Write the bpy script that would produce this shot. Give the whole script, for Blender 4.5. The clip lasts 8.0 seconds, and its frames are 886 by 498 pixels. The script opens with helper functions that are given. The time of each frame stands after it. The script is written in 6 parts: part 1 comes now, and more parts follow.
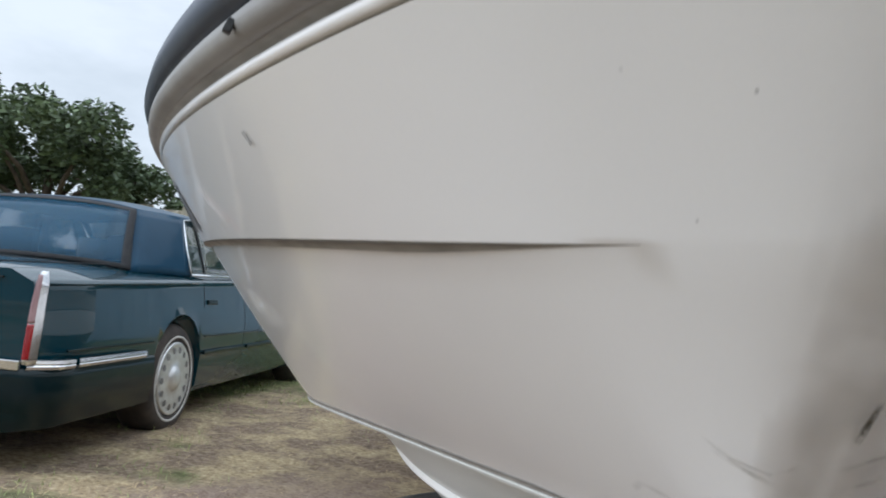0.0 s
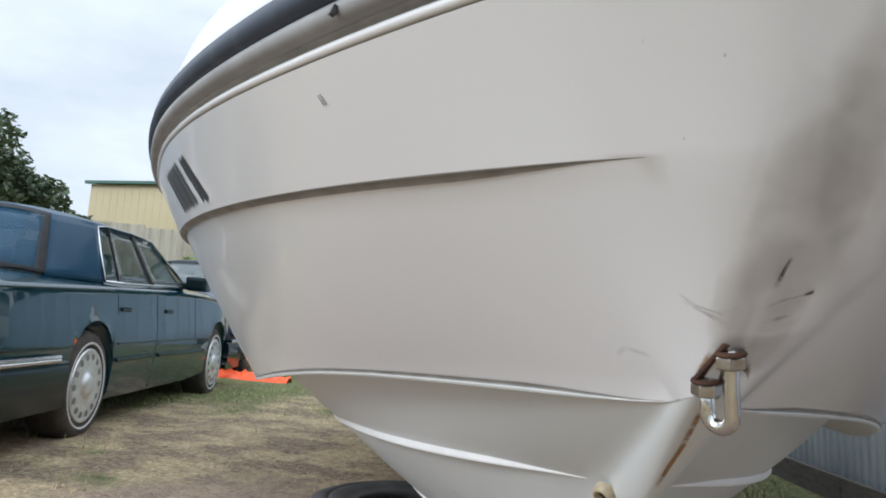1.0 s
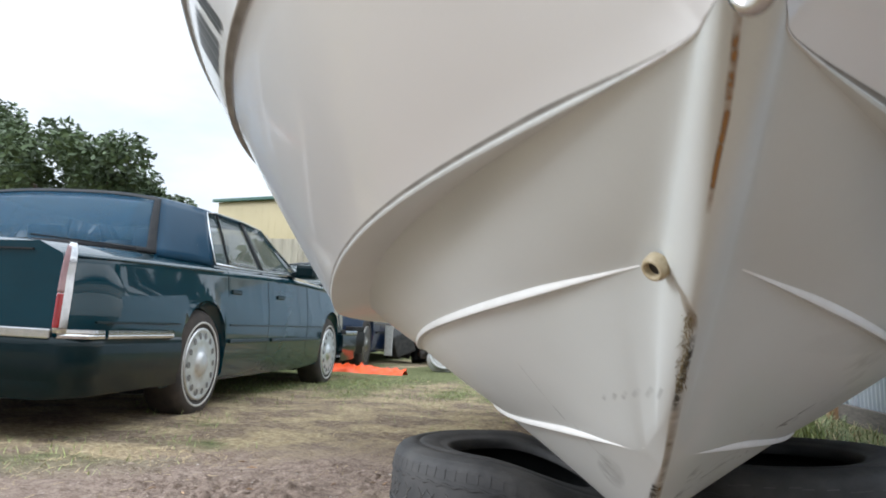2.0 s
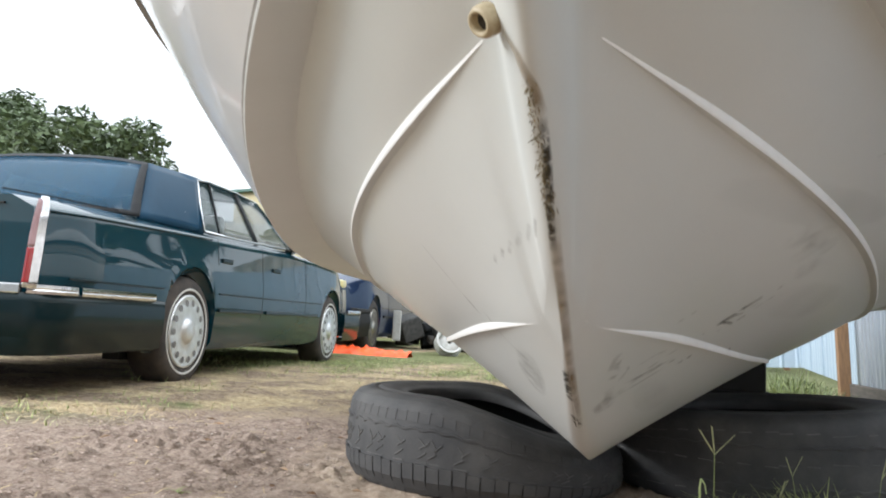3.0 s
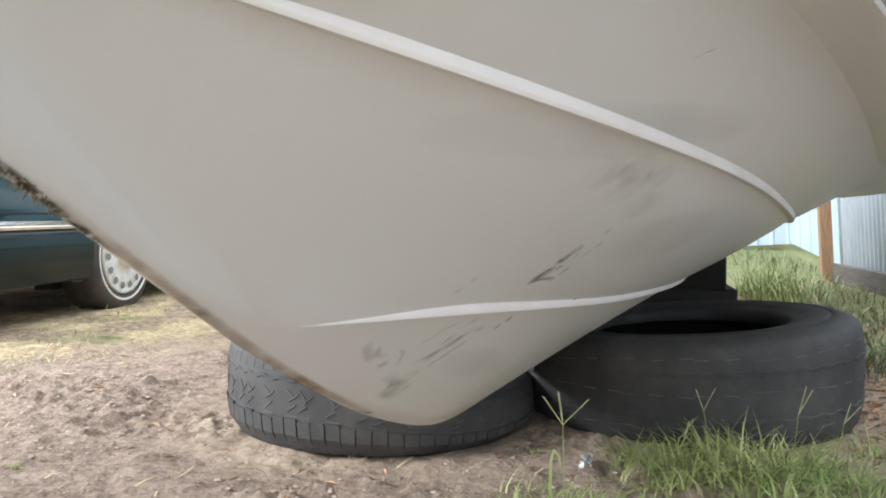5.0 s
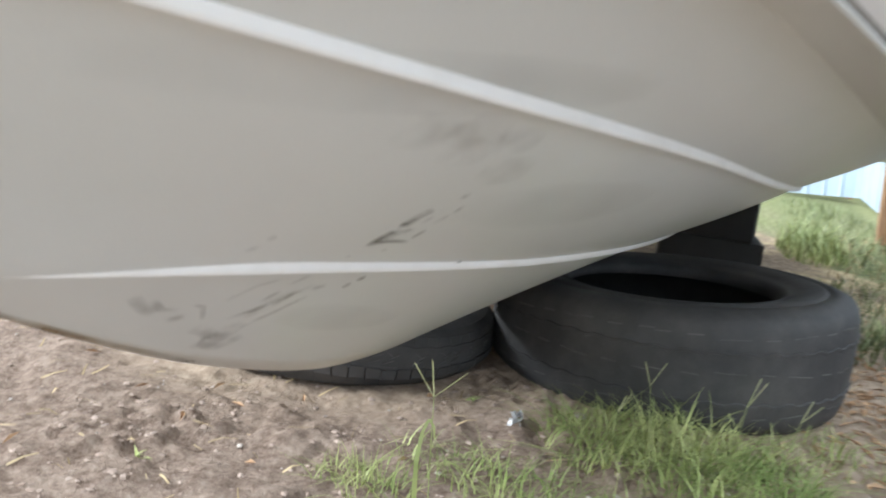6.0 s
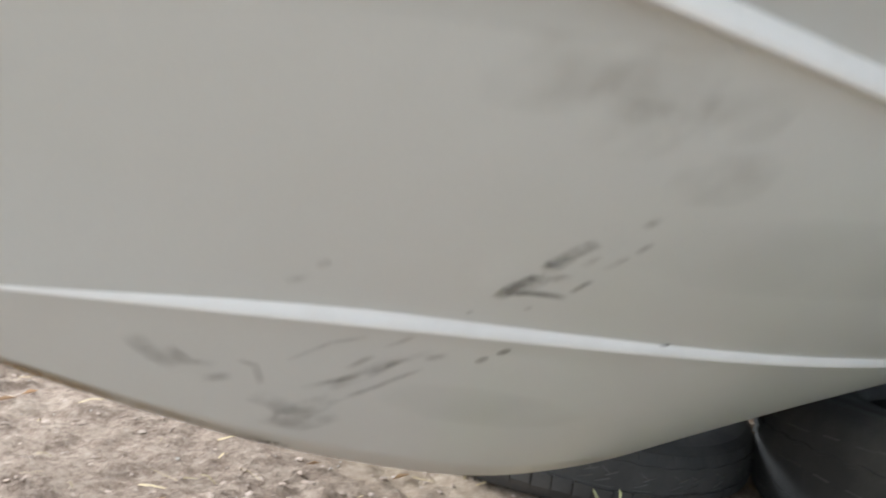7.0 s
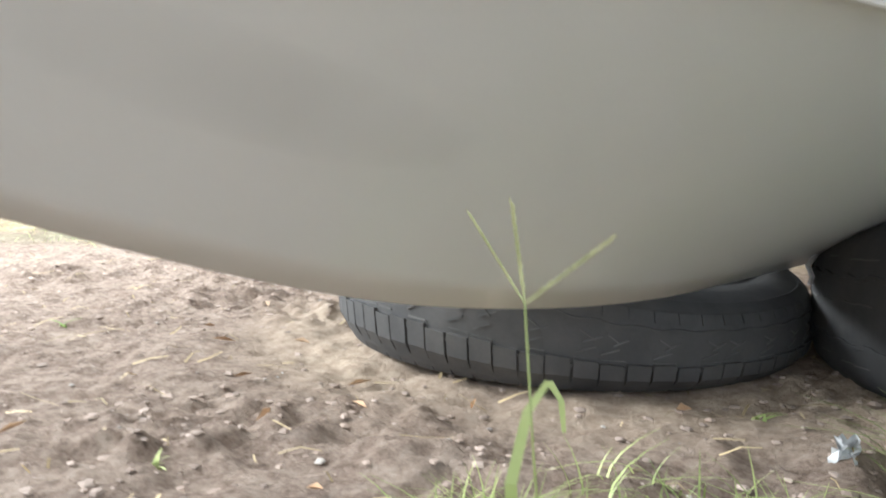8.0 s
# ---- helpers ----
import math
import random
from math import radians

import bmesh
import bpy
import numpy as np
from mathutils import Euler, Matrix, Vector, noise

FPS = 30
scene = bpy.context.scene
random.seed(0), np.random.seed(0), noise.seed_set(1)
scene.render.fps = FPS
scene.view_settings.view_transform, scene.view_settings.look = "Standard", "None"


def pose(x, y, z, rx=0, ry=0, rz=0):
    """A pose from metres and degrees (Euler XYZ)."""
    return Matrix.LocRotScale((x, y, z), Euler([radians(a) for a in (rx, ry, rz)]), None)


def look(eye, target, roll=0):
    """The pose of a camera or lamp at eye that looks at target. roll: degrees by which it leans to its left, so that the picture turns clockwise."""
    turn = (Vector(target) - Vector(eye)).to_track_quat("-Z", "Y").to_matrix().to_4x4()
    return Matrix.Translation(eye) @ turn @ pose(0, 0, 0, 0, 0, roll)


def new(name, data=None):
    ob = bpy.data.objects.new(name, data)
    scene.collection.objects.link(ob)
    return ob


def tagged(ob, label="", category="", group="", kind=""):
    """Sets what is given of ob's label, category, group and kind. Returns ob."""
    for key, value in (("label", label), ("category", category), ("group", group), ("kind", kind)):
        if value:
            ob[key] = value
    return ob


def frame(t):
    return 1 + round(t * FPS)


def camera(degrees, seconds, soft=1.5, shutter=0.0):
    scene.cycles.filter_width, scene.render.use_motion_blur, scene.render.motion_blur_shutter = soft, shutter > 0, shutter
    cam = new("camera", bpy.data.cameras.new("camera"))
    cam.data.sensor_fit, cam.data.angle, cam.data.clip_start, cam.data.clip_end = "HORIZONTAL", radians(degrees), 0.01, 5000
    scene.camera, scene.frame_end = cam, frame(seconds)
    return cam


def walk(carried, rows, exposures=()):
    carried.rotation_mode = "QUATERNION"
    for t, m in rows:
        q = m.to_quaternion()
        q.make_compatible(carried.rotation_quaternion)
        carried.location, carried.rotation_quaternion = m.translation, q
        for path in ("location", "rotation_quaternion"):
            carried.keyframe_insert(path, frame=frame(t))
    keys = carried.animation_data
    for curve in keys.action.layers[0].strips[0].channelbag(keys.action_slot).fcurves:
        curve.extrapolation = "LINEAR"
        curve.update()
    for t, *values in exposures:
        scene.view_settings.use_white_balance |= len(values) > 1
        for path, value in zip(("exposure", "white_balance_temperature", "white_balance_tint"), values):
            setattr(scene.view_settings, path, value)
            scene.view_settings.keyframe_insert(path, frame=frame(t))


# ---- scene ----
# ---- camera ----
cam = camera(58.24, 8.0, soft=1.8, shutter=0.25)
PATH = [
    (0, (-0.104, 0.182, 0.925), (-0.472, 2.144, 1.042), 4.9),
    (0.5, (-0.151, 0.154, 0.850), (-0.362, 2.137, 1.008), 5.3),
    (1, (-0.177, 0.006, 0.833), (-0.307, 1.992, 1.023), 5.1),
    (1.5, (-0.183, -0.010, 0.709), (-0.439, 1.964, 0.898), 3.5),
    (1.7, (-0.146, 0.057, 0.660), (-0.497, 2.017, 0.848), 2.8),
    (2.8, (0.066, 0.348, 0.473), (-0.422, 2.276, 0.677), 3.8),
    (3, (0.081, 0.365, 0.443), (-0.397, 2.299, 0.624), 3.5),
    (3.5, (0.120, 0.390, 0.424), (-0.330, 2.335, 0.540), 2.7),
    (4, (0.211, 0.414, 0.455), (-0.207, 2.369, 0.511), 1.7),
    (4.2, (0.270, 0.457, 0.469), (-0.135, 2.415, 0.488), 1.3),
    (5.3, (0.322, 0.74, 0.589), (-0.209, 2.662, 0.433), 0.7),
    (5.5, (0.328, 0.738, 0.622), (-0.218, 2.647, 0.39), 3.4),
    (5.7, (0.405, 0.775, 0.642), (-0.13, 2.675, 0.322), 5.8),
    (5.9, (0.474, 0.845, 0.632), (-0.063, 2.743, 0.303), 6.7),
    (6, (0.5, 0.909, 0.602), (-0.106, 2.783, 0.254), 7.1),
    (6.1, (0.504, 0.971, 0.581), (-0.183, 2.813, 0.218), 7.0),
    (6.2, (0.498, 1.014, 0.581), (-0.272, 2.82, 0.199), 6.8),
    (6.4, (0.461, 1.038, 0.608), (-0.403, 2.798, 0.215), 7.1),
    (6.5, (0.452, 1.041, 0.627), (-0.445, 2.789, 0.256), 8.1),
    (6.7, (0.466, 1.076, 0.624), (-0.561, 2.776, 0.388), 8.2),
    (6.8, (0.476, 1.117, 0.601), (-0.625, 2.775, 0.407), 8.3),
    (7, (0.473, 1.199, 0.537), (-0.762, 2.759, 0.334), 8.6),
    (7.2, (0.485, 1.275, 0.472), (-0.873, 2.731, 0.284), 6.6),
    (7.4, (0.482, 1.346, 0.441), (-0.897, 2.781, 0.24), 3.4),
    (7.5, (0.473, 1.379, 0.425), (-0.891, 2.825, 0.206), 1.8),
    (7.6, (0.463, 1.412, 0.397), (-0.891, 2.867, 0.178), 0.8),
    (7.8, (0.438, 1.461, 0.365), (-0.881, 2.945, 0.123), 0.2),
    (8, (0.434, 1.521, 0.315), (-0.898, 2.994, 0.073), 1.1),
]
EXPOSURE = [(0.0, -0.12, 5680, 9), (1.5, 0.08, 5700, 9), (2.8, 0.52, 6010, 9), (4.2, 0.94, 6070, 9), (6.0, 1.26, 5870, 7), (7.3, 1.25, 5840, 5), (8.0, 1.54, 5900, 6)]
walk(cam, [(t, look(eye, target, roll)) for t, eye, target, roll in PATH], EXPOSURE)

# ---- light: a bright overcast afternoon ----
SUN_EL, SUN_AZ = 26.0, 250.0          # degrees above the horizon; clockwise from +y
world = bpy.data.worlds.new("overcast_sky")
scene.world = world
world.use_nodes = True
wt = world.node_tree
wt.nodes.clear()
sky = wt.nodes.new("ShaderNodeTexSky")
sky.sky_type = "NISHITA"
sky.sun_disc = False
sky.sun_elevation = radians(SUN_EL)
sky.sun_rotation = radians(SUN_AZ)
wcoord = wt.nodes.new("ShaderNodeTexCoord")
wmap = wt.nodes.new("ShaderNodeMapping")
wmap.inputs["Scale"].default_value = (1.6, 1.6, 4.2)
wt.links.new(wcoord.outputs["Generated"], wmap.inputs["Vector"])
wn = wt.nodes.new("ShaderNodeTexNoise")
wn.inputs["Scale"].default_value = 1.5
wn.inputs["Detail"].default_value = 7.0
wn.inputs["Roughness"].default_value = 0.55
wt.links.new(wmap.outputs["Vector"], wn.inputs["Vector"])
wr = wt.nodes.new("ShaderNodeValToRGB")
wr.color_ramp.elements[0].position = 0.34
wr.color_ramp.elements[0].color = (9.3, 9.7, 9.8, 1)
wr.color_ramp.elements[1].position = 0.56
wr.color_ramp.elements[1].color = (12.2, 12.4, 12.3, 1)
wt.links.new(wn.outputs["Fac"], wr.inputs["Fac"])
wmix = wt.nodes.new("ShaderNodeMix")
wmix.data_type = "RGBA"
wmix.inputs["Factor"].default_value = 0.93
wt.links.new(sky.outputs["Color"], wmix.inputs["A"])
wt.links.new(wr.outputs["Color"], wmix.inputs["B"])
wb = wt.nodes.new("ShaderNodeBackground")
wb.inputs["Strength"].default_value = 0.085
# overhead the cloud is thinner and brighter than near the horizon
wsep = wt.nodes.new("ShaderNodeSeparateXYZ")
wt.links.new(wcoord.outputs["Generated"], wsep.inputs["Vector"])
wup = wt.nodes.new("ShaderNodeMapRange")
wup.interpolation_type = "SMOOTHSTEP"
wup.inputs["From Min"].default_value, wup.inputs["From Max"].default_value = 0.30, 0.95
wup.inputs["To Min"].default_value, wup.inputs["To Max"].default_value = 1.0, 2.2
wt.links.new(wsep.outputs["Z"], wup.inputs["Value"])
wmul = wt.nodes.new("ShaderNodeVectorMath")
wmul.operation = "SCALE"
wt.links.new(wmix.outputs["Result"], wmul.inputs[0])
wt.links.new(wup.outputs["Result"], wmul.inputs["Scale"])
wt.links.new(wmul.outputs["Vector"], wb.inputs["Color"])
wo = wt.nodes.new("ShaderNodeOutputWorld")
wt.links.new(wb.outputs["Background"], wo.inputs["Surface"])

sun = new("sun", bpy.data.lights.new("sun", "SUN"))
sun.data.energy = 2.2
sun.data.angle = radians(25)
sun.data.color = (1.0, 0.985, 0.96)
_el, _az = radians(SUN_EL), radians(SUN_AZ)
sun.matrix_world = look((10 * math.cos(_el) * math.sin(_az), 10 * math.cos(_el) * math.cos(_az), 10 * math.sin(_el)), (0, 0, 0))


# ---- materials ----
def mat(name, base, rough=0.5, metal=0.0, vary=None, scale=8.0, detail=6.0, low=0.35, high=0.65, bump=0.0, bump_scale=60.0,
        bump_dist=0.002, coat=0.0, spec=0.5, fine=0.0, fine_scale=120.0, island=0.0, objrand=0.0, rough_vary=0.0, transmission=0.0, alpha=1.0, stretch=(1, 1, 1)):
    """A principled material whose colour varies between base and vary, with a finer grain and a bump."""
    m = bpy.data.materials.new(name)
    m.use_nodes = True
    nt = m.node_tree
    b = nt.nodes["Principled BSDF"]
    b.inputs["Roughness"].default_value = rough
    b.inputs["Metallic"].default_value = metal
    b.inputs["Coat Weight"].default_value = coat
    b.inputs["Coat Roughness"].default_value = 0.05
    b.inputs["Specular IOR Level"].default_value = spec
    b.inputs["Transmission Weight"].default_value = transmission
    b.inputs["Alpha"].default_value = alpha
    co = nt.nodes.new("ShaderNodeTexCoord")
    mp = nt.nodes.new("ShaderNodeMapping")
    mp.inputs["Scale"].default_value = stretch
    nt.links.new(co.outputs["Object"], mp.inputs["Vector"])
    out = None
    if vary is not None:
        n = nt.nodes.new("ShaderNodeTexNoise")
        n.inputs["Scale"].default_value = scale
        n.inputs["Detail"].default_value = detail
        n.inputs["Roughness"].default_value = 0.6
        nt.links.new(mp.outputs["Vector"], n.inputs["Vector"])
        r = nt.nodes.new("ShaderNodeValToRGB")
        r.color_ramp.elements[0].position, r.color_ramp.elements[1].position = low, high
        r.color_ramp.elements[0].color = (*base, 1)
        r.color_ramp.elements[1].color = (*vary, 1)
        nt.links.new(n.outputs["Fac"], r.inputs["Fac"])
        out = r.outputs["Color"]
        if rough_vary:
            mr = nt.nodes.new("ShaderNodeMapRange")
            mr.inputs["To Min"].default_value = rough - rough_vary
            mr.inputs["To Max"].default_value = rough + rough_vary
            nt.links.new(n.outputs["Fac"], mr.inputs["Value"])
            nt.links.new(mr.outputs["Result"], b.inputs["Roughness"])
    if fine or island or objrand:
        if out is None:
            c = nt.nodes.new("ShaderNodeRGB")
            c.outputs[0].default_value = (*base, 1)
            out = c.outputs[0]
        hsv = nt.nodes.new("ShaderNodeHueSaturation")
        nt.links.new(out, hsv.inputs["Color"])
        if fine:
            fn = nt.nodes.new("ShaderNodeTexNoise")
            fn.inputs["Scale"].default_value = fine_scale
            fn.inputs["Detail"].default_value = 4
            nt.links.new(mp.outputs["Vector"], fn.inputs["Vector"])
            src = fn.outputs["Fac"]
            amount = fine
        elif island:
            g = nt.nodes.new("ShaderNodeNewGeometry")
            src, amount = g.outputs["Random Per Island"], island
        else:
            g = nt.nodes.new("ShaderNodeObjectInfo")
            src, amount = g.outputs["Random"], objrand
        v = nt.nodes.new("ShaderNodeMapRange")
        v.inputs["To Min"].default_value = 1 - amount
        v.inputs["To Max"].default_value = 1 + amount
        nt.links.new(src, v.inputs["Value"])
        nt.links.new(v.outputs["Result"], hsv.inputs["Value"])
        out = hsv.outputs["Color"]
    if out is None:
        b.inputs["Base Color"].default_value = (*base, 1)
    else:
        nt.links.new(out, b.inputs["Base Color"])
    if bump:
        bn = nt.nodes.new("ShaderNodeTexNoise")
        bn.inputs["Scale"].default_value = bump_scale
        bn.inputs["Detail"].default_value = 5
        nt.links.new(mp.outputs["Vector"], bn.inputs["Vector"])
        bp = nt.nodes.new("ShaderNodeBump")
        bp.inputs["Strength"].default_value = bump
        bp.inputs["Distance"].default_value = bump_dist
        nt.links.new(bn.outputs["Fac"], bp.inputs["Height"])
        nt.links.new(bp.outputs["Normal"], b.inputs["Normal"])
    return m


def stain(name, colour, strength=0.8, scale=40.0, low=0.42, high=0.6, rough=0.7, stretch=(1, 1, 1)):
    """A broken film of dirt: noise drives how much of it covers what lies below."""
    m = mat(name, colour, rough)
    nt = m.node_tree
    co = nt.nodes.new("ShaderNodeTexCoord")
    mp = nt.nodes.new("ShaderNodeMapping")
    mp.inputs["Scale"].default_value = stretch
    n = nt.nodes.new("ShaderNodeTexNoise")
    n.inputs["Scale"].default_value = scale
    n.inputs["Detail"].default_value = 5
    r = nt.nodes.new("ShaderNodeMapRange")
    r.inputs["From Min"].default_value, r.inputs["From Max"].default_value = low, high
    r.inputs["To Max"].default_value = strength
    at = nt.nodes.new("ShaderNodeAttribute")
    at.attribute_name = "cover"
    mu = nt.nodes.new("ShaderNodeMath")
    mu.operation = "MULTIPLY"
    nt.links.new(co.outputs["Object"], mp.inputs["Vector"])
    nt.links.new(mp.outputs["Vector"], n.inputs["Vector"])
    nt.links.new(n.outputs["Fac"], r.inputs["Value"])
    nt.links.new(r.outputs["Result"], mu.inputs[0])
    nt.links.new(at.outputs["Fac"], mu.inputs[1])
    nt.links.new(mu.outputs[0], nt.nodes["Principled BSDF"].inputs["Alpha"])
    return m


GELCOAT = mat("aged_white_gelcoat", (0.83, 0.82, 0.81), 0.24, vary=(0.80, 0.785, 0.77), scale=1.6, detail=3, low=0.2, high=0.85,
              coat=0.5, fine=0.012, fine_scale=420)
# same gelcoat, darkened for down-facing skin and brightened for lit strake faces
GEL_SHADED = mat("aged_white_gelcoat_shaded", (0.70, 0.715, 0.695), 0.34, vary=(0.645, 0.66, 0.63), scale=2.4, detail=5, low=0.25, high=0.8,
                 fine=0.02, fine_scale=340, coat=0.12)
GEL_LIT = mat("white_gelcoat_lit", (0.93, 0.92, 0.895), 0.35, vary=(0.84, 0.83, 0.80), scale=14, low=0.45, high=0.8)
RAIL_GREY = mat("weathered_grey_vinyl", (0.30, 0.29, 0.275), 0.5, vary=(0.22, 0.21, 0.20), scale=9, bump=0.1, bump_scale=50)
RAIL_DARK = mat("dark_blue_rubber", (0.018, 0.026, 0.045), 0.42, vary=(0.05, 0.06, 0.075), scale=26, low=0.5, high=0.75)
# dark tone for crease dirt and for painted shade under knuckle and rail
RECESS = mat("dirt_and_shade_in_recess", (0.20, 0.185, 0.165), 0.7, vary=(0.30, 0.28, 0.25), scale=20)
STEEL = mat("polished_stainless", (0.72, 0.71, 0.69), 0.16, 1.0, vary=(0.58, 0.55, 0.5), scale=60, rough_vary=0.08)
STEEL_DULL = mat("dull_stainless", (0.5, 0.48, 0.45), 0.32, 1.0, vary=(0.38, 0.33, 0.27), scale=90)
RUST = mat("rust", (0.085, 0.034, 0.016), 0.9, vary=(0.035, 0.016, 0.010), scale=120, bump=0.4, bump_scale=250)
BRASS_OLD = mat("yellowed_plastic", (0.55, 0.47, 0.32), 0.5, vary=(0.38, 0.30, 0.18), scale=80)
DARK_HOLE = mat("dark_inside", (0.03, 0.025, 0.02), 0.9, vary=(0.05, 0.045, 0.04), scale=50)
INK = mat("black_vinyl_lettering", (0.02, 0.022, 0.025), 0.4, vary=(0.05, 0.05, 0.05), scale=70)
RUBBER = mat("old_tyre_rubber", (0.044, 0.043, 0.044), 0.72, vary=(0.098, 0.093, 0.088), scale=7, detail=9, low=0.4, high=0.75,
             bump=0.45, bump_scale=70, bump_dist=0.002, fine=0.12, fine_scale=200)
# sipe edges are a lighter rubber than the tread
RUBBER_EDGE = mat("lighter_rubber_edges", (0.075, 0.073, 0.071), 0.8, vary=(0.15, 0.145, 0.135), scale=12)
BLOCK_SHADED = mat("block_black_for_shade", (0.018, 0.018, 0.019), 0.7, vary=(0.030, 0.029, 0.028), scale=7, bump=0.2, bump_scale=70)
RUBBER_IN = mat("tyre_inner_rubber", (0.016, 0.016, 0.017), 0.8, vary=(0.03, 0.03, 0.03), scale=10)
PAINT = mat("dark_green_car_paint", (0.0006, 0.023, 0.034), 0.35, 0.0, vary=(0.0014, 0.031, 0.046), scale=2, coat=1.0, spec=0.05, bump=0.22, bump_scale=3.2, bump_dist=0.005, stretch=(1, 0.35, 1.7))
PAINT_LOW = mat("dark_green_lower_cladding", (0.0022, 0.013, 0.016), 0.40, 0.0, vary=(0.012, 0.020, 0.021), scale=6, coat=0.45, spec=0.1, low=0.5, high=0.8)
# roof and rear pillar are bluer and duller than the body
ROOF_BLUE = mat("dark_blue_roof", (0.005, 0.036, 0.072), 0.40, vary=(0.008, 0.044, 0.085), scale=4, coat=0.12, spec=0.1)
CHROME = mat("chrome", (0.78, 0.78, 0.79), 0.14, 1.0, vary=(0.62, 0.62, 0.63), scale=30, rough_vary=0.06)
BRIGHT = mat("brushed_wheel_cover", (0.80, 0.80, 0.80), 0.42, 0.85, vary=(0.66, 0.65, 0.63), scale=18, rough_vary=0.08)
SLOT = mat("grey_slot_recess", (0.15, 0.145, 0.14), 0.6, vary=(0.22, 0.21, 0.20), scale=40)
WHITEWALL = mat("white_sidewall_stripe", (0.62, 0.61, 0.58), 0.6, vary=(0.5, 0.48, 0.44), scale=30)
GLASS = mat("tinted_car_glass", (0.020, 0.060, 0.060), 0.02, vary=(0.024, 0.066, 0.066), scale=2, spec=1.0, coat=1.0, alpha=0.30)
GLASS_REAR = mat("dark_rear_glass", (0.018, 0.070, 0.125), 0.14, vary=(0.022, 0.080, 0.14), scale=2, spec=0.25, alpha=0.50)
for _m, _ior in ((PAINT, 1.5), (GLASS, 2.0)):
    _b = _m.node_tree.nodes["Principled BSDF"]
    _b.inputs["Coat IOR"].default_value, _b.inputs["Coat Roughness"].default_value = _ior, (0.03 if _m is PAINT else 0.0)
CAR_TYRE = mat("car_tyre_rubber", (0.030, 0.027, 0.025), 0.85, vary=(0.07, 0.055, 0.045), scale=8, bump=0.2, bump_scale=90)
RED_LENS = mat("red_lamp_lens", (0.36, 0.014, 0.018), 0.15, vary=(0.26, 0.010, 0.012), scale=14, coat=0.6)
CLEAR_LENS = mat("frosted_lamp_lens", (0.36, 0.22, 0.22), 0.2, vary=(0.28, 0.15, 0.15), scale=14, coat=0.6)
BLACK_TRIM = mat("black_plastic_trim", (0.014, 0.014, 0.016), 0.6, vary=(0.024, 0.024, 0.024), scale=20, spec=0.2)
SEAT = mat("pale_leather_seat", (0.45, 0.44, 0.41), 0.5, vary=(0.36, 0.35, 0.33), scale=8)
BLUE_PAINT = mat("blue_car_paint", (0.010, 0.022, 0.06), 0.35, 0.0, vary=(0.014, 0.028, 0.07), scale=3, coat=0.6, spec=0.05)
AMBER = mat("amber_lens", (0.75, 0.62, 0.25), 0.2, vary=(0.8, 0.7, 0.4), scale=20, coat=0.5)
ORANGE = mat("orange_tarpaulin", (0.90, 0.11, 0.012), 0.5, vary=(0.78, 0.08, 0.01), scale=9, bump=0.3, bump_scale=20, bump_dist=0.01)
CREAM = mat("cream_metal_cladding", (0.60, 0.50, 0.29), 0.55, vary=(0.55, 0.455, 0.26), scale=0.6)
GREEN_TRIM = mat("green_roof_trim", (0.015, 0.085, 0.06), 0.45, vary=(0.02, 0.10, 0.07), scale=2)
PALE_BOARD = mat("pale_weathered_fence_sheet", (0.64, 0.58, 0.47), 0.7, vary=(0.44, 0.39, 0.315), scale=3, stretch=(1, 1, 0.2))
GALV = mat("galvanised_sheet", (0.52, 0.56, 0.61), 0.36, 0.55, vary=(0.40, 0.44, 0.50), scale=5, detail=8, stretch=(1, 1, 0.25), rough_vary=0.1)
GALV_PALE = mat("pale_blue_sheet", (0.44, 0.52, 0.60), 0.45, 0.2, vary=(0.38, 0.46, 0.55), scale=4, stretch=(1, 1, 0.3))
TIMBER = mat("weathered_pine", (0.30, 0.17, 0.085), 0.8, vary=(0.19, 0.11, 0.06), scale=10, stretch=(6, 6, 0.8), bump=0.3, bump_scale=40)
TIMBER_GREY = mat("grey_weathered_board", (0.13, 0.11, 0.095), 0.85, vary=(0.075, 0.065, 0.055), scale=12, stretch=(4, 0.6, 4), bump=0.3, bump_scale=40)
BLOCK = mat("dark_wet_concrete", (0.09, 0.085, 0.08), 0.85, vary=(0.05, 0.05, 0.048), scale=20, bump=0.3, bump_scale=60)
BARK = mat("grey_brown_bark", (0.12, 0.09, 0.065), 0.9, vary=(0.06, 0.045, 0.035), scale=8, bump=0.5, bump_scale=20, stretch=(1, 1, 0.3))
LEAF = mat("dark_oak_leaf", (0.062, 0.092, 0.042), 0.65, vary=(0.125, 0.165, 0.075), scale=0.5, island=0.4)
LEAF_BRIGHT = mat("yellow_green_leaf", (0.25, 0.34, 0.05), 0.5, vary=(0.16, 0.28, 0.04), scale=2, island=0.25)
GRASS = mat("green_grass", (0.22, 0.30, 0.08), 0.55, vary=(0.50, 0.52, 0.22), scale=5, island=0.35)
GRASS_PALE = mat("pale_grass_seedhead", (0.42, 0.46, 0.22), 0.6, vary=(0.52, 0.50, 0.30), scale=30, island=0.15)
STRAW = mat("dry_straw", (0.52, 0.41, 0.24), 0.8, vary=(0.38, 0.28, 0.15), scale=9, island=0.4)
WEED = mat("dark_weed_leaf", (0.095, 0.125, 0.040), 0.6, vary=(0.19, 0.21, 0.085), scale=2, island=0.4)
DRY_LEAF = mat("dry_brown_leaf", (0.34, 0.20, 0.11), 0.8, vary=(0.52, 0.36, 0.22), scale=12, island=0.35)
